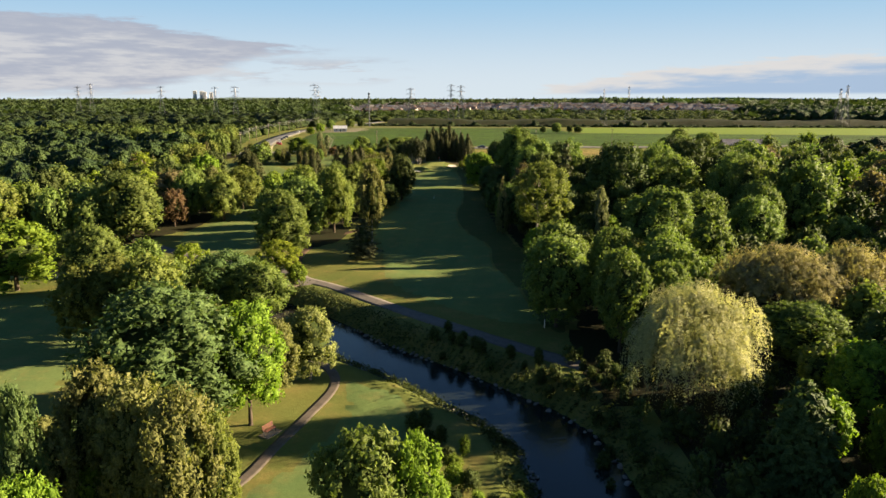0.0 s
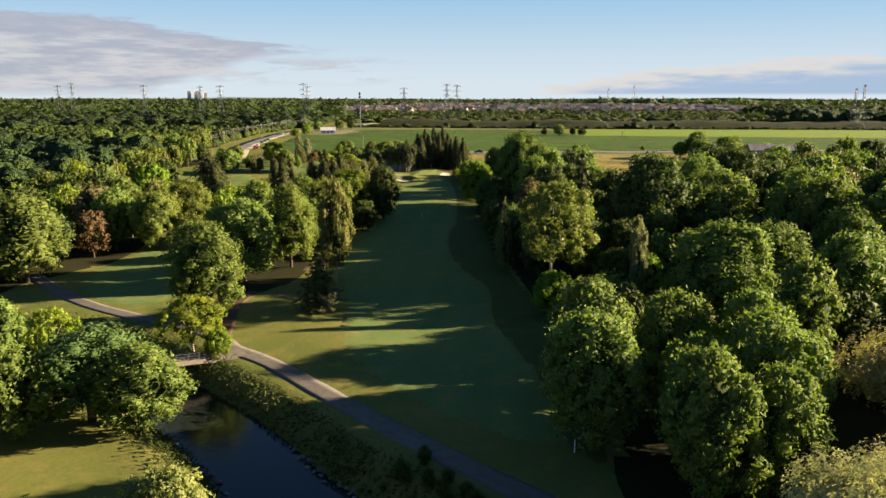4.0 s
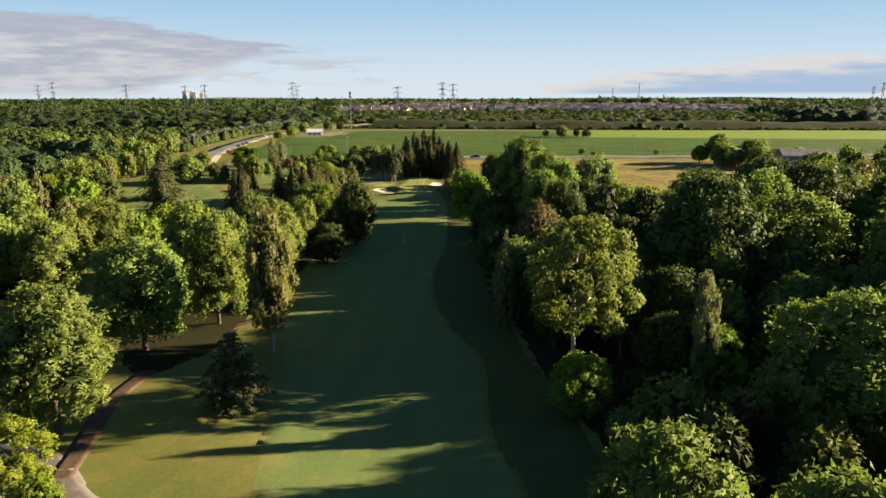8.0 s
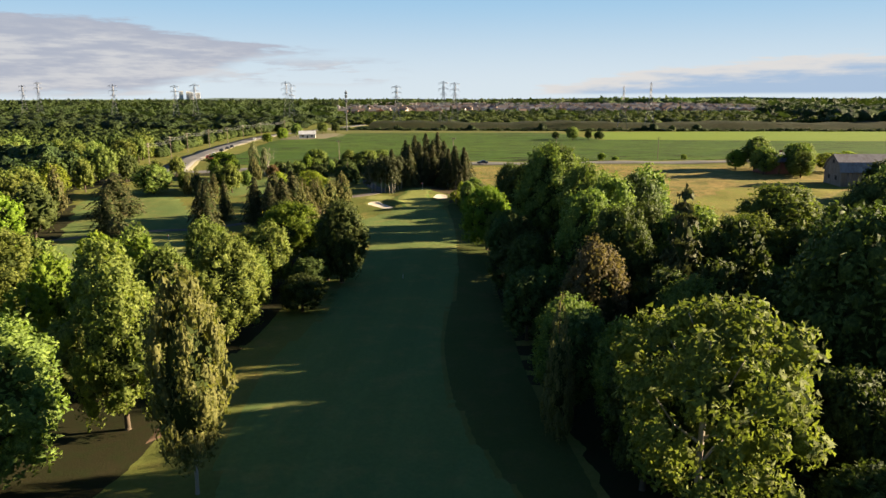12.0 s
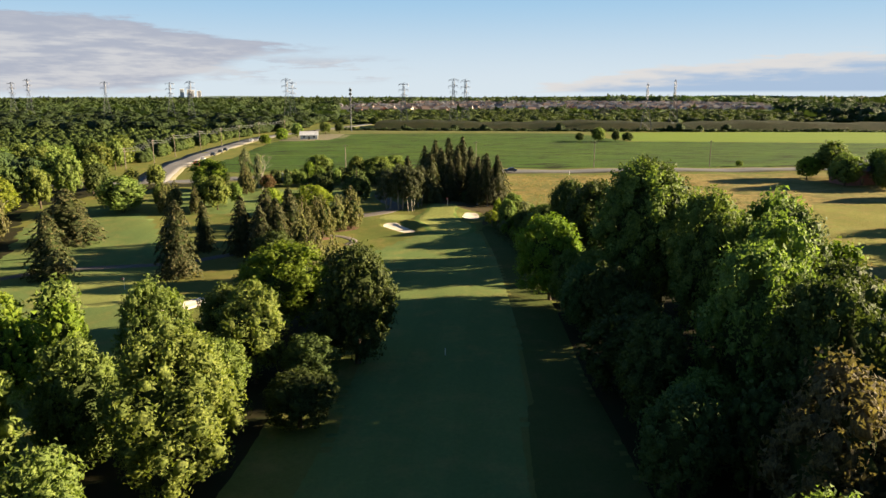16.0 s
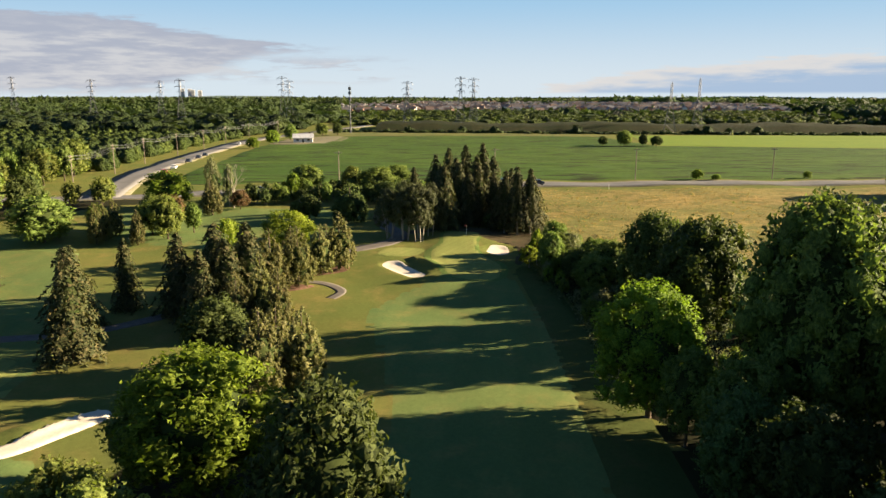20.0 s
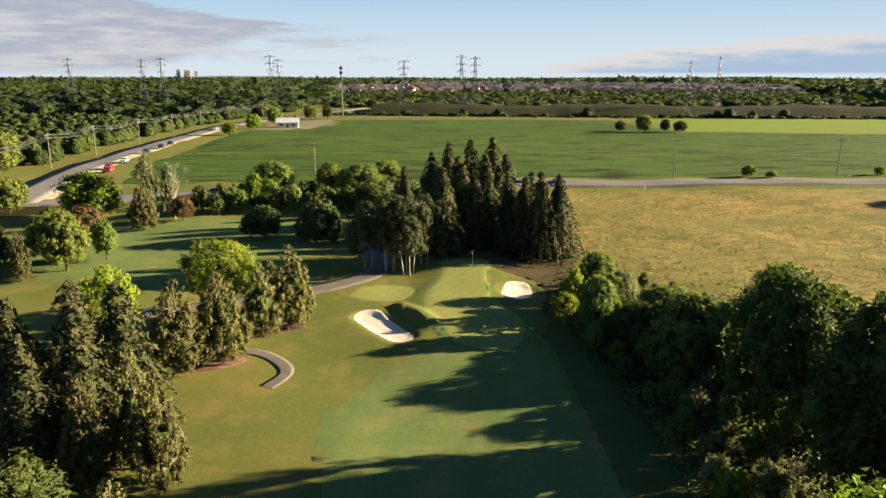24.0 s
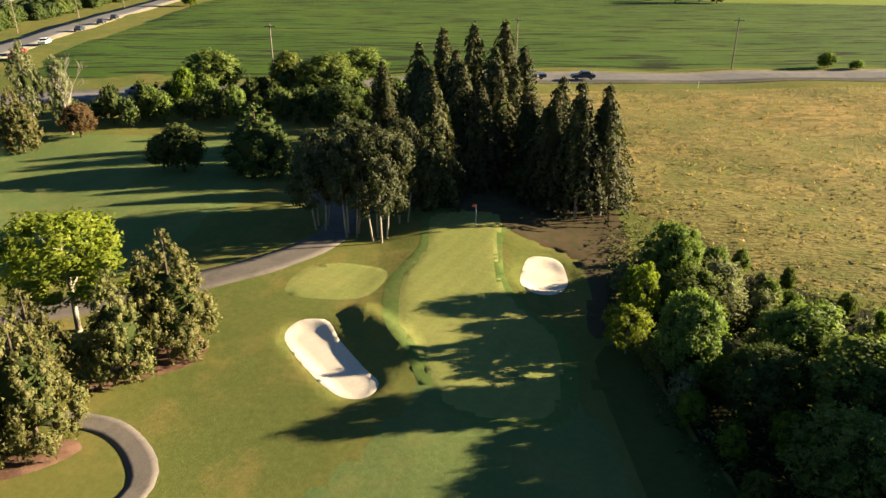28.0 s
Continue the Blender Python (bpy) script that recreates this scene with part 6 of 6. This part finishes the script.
def pole_thing(x, y, h, turn, arms=1):
    base = thing("utility_pole", pose(x, y, gz(x, y), 0, 0, turn), "weathered wooden utility pole beside the road", "utility pole", "utility poles")
    bm = bmesh.new()
    tube(bm, (0, 0, -0.4), (0, 0, h), 0.17, 0.11, 8)
    part("pole", bm_mesh("pole", bm, M_POLE), base)
    for k in range(arms):
        bm = bmesh.new()
        box(bm, -1.1, -0.07, h - 0.7 - k * 0.9, 1.1, 0.07, h - 0.56 - k * 0.9)
        part("cross_arm", bm_mesh("cross_arm", bm, M_POLE), base)
        for s in (-1.0, -0.4, 0.4, 1.0):
            bm = bmesh.new()
            tube(bm, (s, 0, h - 0.57 - k * 0.9), (s, 0, h - 0.36 - k * 0.9), 0.05, 0.04, 6)
            part("insulator", bm_mesh("insulator", bm, M_METAL), base)


def wires(line, h, count, label):
    base = thing("power_lines", pose(0, 0, 0), label, "power lines")
    for k in range(count):
        bm = bmesh.new()
        off = (k - (count - 1) / 2) * 0.62
        for (ax, ay), (bx, by) in zip(line[:-1], line[1:]):
            d = Vector((bx - ax, by - ay, 0)).normalized()
            side = Vector((d.y, -d.x, 0)) * off
            a = Vector((ax, ay, gz(ax, ay) + h - 0.4 - 0.9 * (k % 2))) + side
            b = Vector((bx, by, gz(bx, by) + h - 0.4 - 0.9 * (k % 2))) + side
            n = 8
            pts = [a.lerp(b, i / n) - Vector((0, 0, 1.1 * math.sin(math.pi * i / n))) for i in range(n + 1)]
            for p, q in zip(pts[:-1], pts[1:]):
                tube(bm, p, q, 0.03, 0.03, 3)
        part("wire", bm_mesh("wire", bm, M_DARK_METAL), base)


def car_thing(x, y, turn, paint, label, pickup=False):
    base = thing("pickup_truck" if pickup else "car", pose(x, y, gz(x, y) + 0.26, 0, 0, turn), label, "pickup truck" if pickup else "car", "cars on the road")
    L, W = (2.8, 0.98) if pickup else (2.25, 0.9)
    glass = bpy.data.materials.get("car_glass") or plain("car_glass", (0.02, 0.025, 0.03), 0.08)
    rubber = bpy.data.materials.get("tyre_rubber") or plain("tyre_rubber", (0.02, 0.02, 0.02), 0.8)
    prof = ((-L, 0.35), (-L, 0.95), (-L * 0.9, 1.02), (L * 0.45, 1.0), (L * 0.93, 0.88), (L, 0.7), (L, 0.32))
    cabin = ((-L * 0.05, 1.0), (0.05 * L, 1.72), (L * 0.33, 1.72), (L * 0.5, 1.0)) if pickup else ((-L * 0.72, 1.0), (-L * 0.5, 1.48), (L * 0.1, 1.48), (L * 0.42, 1.0))
    for name, shape, half, mat in (("body", prof, W, paint), ("cabin", cabin, W * 0.84, glass)):
        bm = bmesh.new()
        a = [bm.verts.new((px, -half, pz)) for px, pz in shape]
        b = [bm.verts.new((px, half, pz)) for px, pz in shape]
        bm.faces.new(a)
        bm.faces.new(b[::-1])
        for k in range(len(shape)):
            bm.faces.new((a[k], b[k], b[(k + 1) % len(shape)], a[(k + 1) % len(shape)]))
        bmesh.ops.recalc_face_normals(bm, faces=bm.faces)
        bmesh.ops.bevel(bm, geom=list(bm.edges), offset=0.05, segments=1, affect="EDGES")
        part(name, bm_mesh(name, bm, mat), base)
    bm = bmesh.new()
    tx = sorted(c[0] for c in cabin)
    top = cabin[1][1]
    box(bm, cabin[1][0] - 0.05, -W * 0.86, top - 0.04, cabin[2][0] + 0.05, W * 0.86, top + 0.05, 0.03)
    part("roof", bm_mesh("roof", bm, paint), base)
    for sx in (-0.62, 0.62):
        for sy in (-1, 1):
            bm = bmesh.new()
            tube(bm, (L * sx, sy * (W - 0.22), 0.34), (L * sx, sy * (W + 0.02), 0.34), 0.34, 0.34, 14)
            w = part("wheel", bm_mesh("wheel", bm, rubber), base)
            bm = bmesh.new()
            tube(bm, (L * sx, sy * (W + 0.021), 0.34), (L * sx, sy * (W + 0.035), 0.34), 0.2, 0.18, 10)
            part("rim", bm_mesh("rim", bm, M_METAL), w)
    for s in (-1, 1):
        bm = bmesh.new()
        box(bm, L - 0.03, s * W * 0.7 - 0.18, 0.62, L + 0.03, s * W * 0.7 + 0.18, 0.78)
        part("headlight", bm_mesh("headlight", bm, M_METAL), base)


def flagstick(x, y, label):
    base = thing("flagstick", pose(x, y, gz(x, y) + 0.1), label, "flagstick")
    bm = bmesh.new()
    tube(bm, (0, 0, -0.1), (0, 0, 2.2), 0.03, 0.025, 6)
    part("pole", bm_mesh("pole", bm, plain("white_pole", (0.7, 0.7, 0.68), 0.5)), base)
    bm = bmesh.new()
    v = [bm.verts.new(p) for p in ((0, 0, 2.18), (-0.25, 0.05, 2.12), (-0.5, -0.03, 2.0), (-0.25, 0.05, 1.88), (0, 0, 1.8))]
    w = [bm.verts.new(Vector(p.co) + Vector((0, 0.012, 0))) for p in v]
    bm.faces.new(v)
    bm.faces.new(w[::-1])
    for k in range(5):
        bm.faces.new((v[k], w[k], w[(k + 1) % 5], v[(k + 1) % 5]))
    part("flag", bm_mesh("flag", bm, plain("flag_cloth", (0.6, 0.12, 0.1), 0.8)), base)


def marker_post(x, y, h, label):
    base = thing("marker_post", pose(x, y, gz(x, y)), label, "marker post")
    bm = bmesh.new()
    tube(bm, (0, 0, -0.2), (0, 0, h), 0.06, 0.05, 8)
    part("post", bm_mesh("post", bm, plain("post_paint", (0.7, 0.68, 0.62), 0.6)), base)


build_bridge()
build_bench()
build_barn()
house_thing("farmhouse", pose(131, 386, gz(131, 386), 0, 0, 12), plain("farmhouse_brick", (0.22, 0.10, 0.08), 0.9), plain("farmhouse_roof", (0.12, 0.13, 0.16), 0.8), 11, 8, 4.6, "dark red farmhouse half hidden by trees", "", True)
house_thing("roadside_shed", pose(-88, 622, gz(-88, 622), 0, 0, 8), plain("shed_white", (0.6, 0.58, 0.53), 0.8), plain("shed_roof", (0.45, 0.45, 0.46), 0.6), 11, 6, 2.8, "low white roadside shed on bare ground", "", True)
patch("bare_yard", ((-104, 600), (-80, 604), (-66, 640), (-72, 690), (-98, 676), (-106, 640)), M_SHOULDER, 0.3, "bare sandy yard beside the road", "yard", 8.0)
build_suburb()
build_far_suburb()
build_apartments()
build_pylons()
ROAD_POLES = ((10, 424), (54.5, 424.2), (100, 429), (146, 433), (-38, 416))
for x, y in ROAD_POLES:
    pole_thing(x, y, 10.2, 2)
SIDE_POLES = ((-113, 404), (-118, 442), (-124, 482), (-125.5, 522), (-126, 560), (-128, 604), (-127, 650), (-120, 700))
for x, y in SIDE_POLES:
    pole_thing(x, y, 10.2, 85, 2)
wires(SIDE_POLES, 10.2, 6, "dark power lines sagging between poles beside the road")
PAINTS = {"white": plain("white_paint", (0.75, 0.75, 0.74), 0.3), "dark": plain("dark_blue_paint", (0.03, 0.04, 0.07), 0.25), "red": plain("red_paint", (0.35, 0.03, 0.035), 0.3), "grey": plain("grey_paint", (0.22, 0.23, 0.25), 0.3)}
car_thing(12, 413.2, 183, PAINTS["dark"], "dark blue pickup truck on the country road", True)
car_thing(22, 413.8, 183, PAINTS["dark"], "small dark car on the country road")
car_thing(-58, 399.8, 12, PAINTS["grey"], "grey car half hidden behind the hedge")
for x, y, c in ((-97.5, 433, "red"), (-100.5, 440, "red"), (-103, 456, "white"), (-107.5, 484, "dark"), (-110.5, 505, "dark"), (-111.5, 517, "dark"), (-119.5, 600, "white")):
    car_thing(x, y, 100, PAINTS[c], {"red": "dark red", "white": "white", "dark": "dark blue"}[c] + " car driving along the wide road")
flagstick(-1.6, 341.5, "thin flagstick on the putting green")
flagstick(-56, 268.5, "thin flagstick on the next hole's green")
marker_post(-3, 238.7, 0.9, "short pale distance marker in the fairway")
marker_post(15.2, 102.7, 1.3, "white post at the edge of the wood")
marker_post(42.5, 408, 1.2, "small roadside post in the meadow edge")
bare_tree(54.7, 139.3, 14.0, 4, 8)
bare_tree(62, 150, 12.0, 4, 9)
bare_tree(-58.8, 376.0, 13.0, 5, 4)


def build_embankment():
    """A long grassy bank beyond the fields."""
    n = 80
    verts, faces = [], []
    for i in range(n):
        x = -60 + 9.5 * i
        y = 790 - 0.1 * x
        h = 5.0 + 0.9 * math.sin(i * 0.4) + 0.5 * math.sin(i * 1.7)
        verts += [(x, y - 28, 3.5), (x, y - 8, h + 3.2), (x, y + 40, h + 4.2), (x, y + 60, 3.0)]
    for i in range(n - 1):
        for k in range(3):
            faces.append((4 * i + k, 4 * i + 4 + k, 4 * i + 5 + k, 4 * i + 1 + k))
    tagged(new("embankment", mesh_of("embankment", verts, faces, M_BANK)), "long weedy green bank beyond the fields", "embankment", kind="structure")


build_embankment()


# ---- low growth ----
def tufts(name, spots, material, label, category, seed, blade=0.35, upright=0.6, aspect=0.35):
    rng = np.random.default_rng(seed)
    p = np.array(spots)
    z = ground_z(p[:, 0], p[:, 1])
    pos = np.column_stack([p[:, 0], p[:, 1], z + p[:, 2]])
    nr = np.column_stack([rng.normal(size=(len(p), 2)) * upright, np.full(len(p), 0.9)])
    nr /= np.linalg.norm(nr, axis=1)[:, None]
    v, f, n = leaf_quads(rng, pos, nr, blade, 0.6, aspect)
    tagged(new(name, mesh_of(name, v, f.tolist(), material, True, n)), label, category, kind="stuff")


def near_line(rng, line, lo, hi, count):
    c = curve_through(line, 1.0)
    out = []
    for k in range(count):
        i = rng.randrange(len(c) - 1)
        d = c[i + 1] - c[i]
        d = d / (np.linalg.norm(d) + 1e-9)
        s = rng.choice((-1, 1)) * rng.uniform(lo, hi)
        out.append((c[i][0] + d[1] * s, c[i][1] - d[0] * s))
    return out


GR = random.Random(31)
NEAR_RIVER = RIVER[2:13]
tufts("bank_weeds", [(x, y, GR.uniform(0.05, 0.9)) for x, y in near_line(GR, NEAR_RIVER, 4.4, 8.2, 15000) if not inside(np.array([x]), np.array([y]), BANK_LAWN)[0]], LEAF["dark"], "tangled dark weeds on the river banks", "weeds", 41, 0.3)
tufts("bank_weeds", [(x, y, GR.uniform(0.3, 1.4)) for x, y in near_line(GR, NEAR_RIVER, 5.0, 8.8, 3500) if not inside(np.array([x]), np.array([y]), BANK_LAWN)[0]], LEAF["dark"], "seeding grasses on the river banks", "weeds", 42, 0.22, 1.0, 0.3)


def region_spots(rng, poly, count, lo, hi, where=None):
    a, b = np.min(poly, 0), np.max(poly, 0)
    xs, ys = np.array([rng.uniform(a[0], b[0]) for k in range(count)]), np.array([rng.uniform(a[1], b[1]) for k in range(count)])
    keep = inside(xs, ys, poly)
    out = []
    for x, y, k in zip(xs, ys, keep):
        if k and (where is None or where(x, y)):
            out.append((x, y, rng.uniform(lo, hi)))
    return out


M_DRY_BLADE = foliage("dry_grass_blades", (0.20, 0.15, 0.06), (0.24, 0.18, 0.075), (0.26, 0.21, 0.09), 0.3, 0.12)
M_PALE_BLADE = foliage("pale_seed_heads", (0.25, 0.185, 0.085), (0.29, 0.215, 0.10), (0.33, 0.25, 0.12), 0.3, 0.12)
tufts("meadow_grass", region_spots(GR, MEADOW, 40000, 0.0, 0.16, lambda x, y: x < 90), M_DRY_BLADE, "long dry straw-coloured meadow grass", "grass", 43, 0.14, 0.3, 0.5)
tufts("meadow_grass", region_spots(GR, MEADOW, 70000, 0.0, 0.3, lambda x, y: x < 80 and noise.noise(Vector((x * 0.42, y * 0.6, 9.0))) > 0.0), M_PALE_BLADE, "pale seeding clumps of dry meadow grass", "grass", 47, 0.24, 0.5, 0.45)
tufts("meadow_weeds", region_spots(GR, MEADOW, 30000, 0.05, 0.6, lambda x, y: x < 90 and noise.noise(Vector((x * 0.11, y * 0.16, 3.0))) > 0.16 + 0.006 * (x - 15)), LEAF["maple"], "green weed patches among dry meadow grass", "weeds", 44, 0.28)
EDGE = ((9, 312), (8.5, 326), (11, 338), (15, 345), (20, 337), (27, 330), (38, 322), (30, 308), (22, 300), (14, 280), (11, 296))
tufts("edge_weeds", region_spots(GR, EDGE, 16000, 0.05, 1.0), LEAF["dark"], "dense weeds along the meadow edge", "weeds", 45, 0.26)
tufts("edge_weeds", region_spots(GR, EDGE, 4000, 0.5, 1.3), LEAF["greyleaf"], "pale seeding weeds along the meadow edge", "weeds", 46, 0.16, 1.0)

tufts("edge_weeds", region_spots(GR, ((12, 268), (12, 302), (24, 304), (30, 284), (28, 268)), 9000, 0.1, 1.1), LEAF["greyleaf"], "grey-green seeding weeds beside the rough", "weeds", 48, 0.22, 1.0)


def build_stones():
    rng = random.Random(8)
    protos = []
    for k in range(4):
        bm = bmesh.new()
        bmesh.ops.create_icosphere(bm, subdivisions=1, radius=1.0)
        for v in bm.verts:
            v.co *= rng.uniform(0.75, 1.15)
        protos.append(bm_mesh("stone", bm, M_STONE))
    base = thing("river_stones", pose(0, 0, 0), "pale rounded stones along the water's edge", "stones")
    for x, y in near_line(rng, RIVER[3:9], 4.0, 4.9, 150):
        ob = part("stone", rng.choice(protos), base)
        s = rng.uniform(0.12, 0.38)
        ob.matrix_local = pose(x, y, max(gz(x, y), WATER_Z) + 0.04, rng.uniform(0, 40), rng.uniform(0, 40), rng.uniform(0, 360)) @ Matrix.Diagonal((s * 1.3, s, s * 0.6, 1))


build_stones()
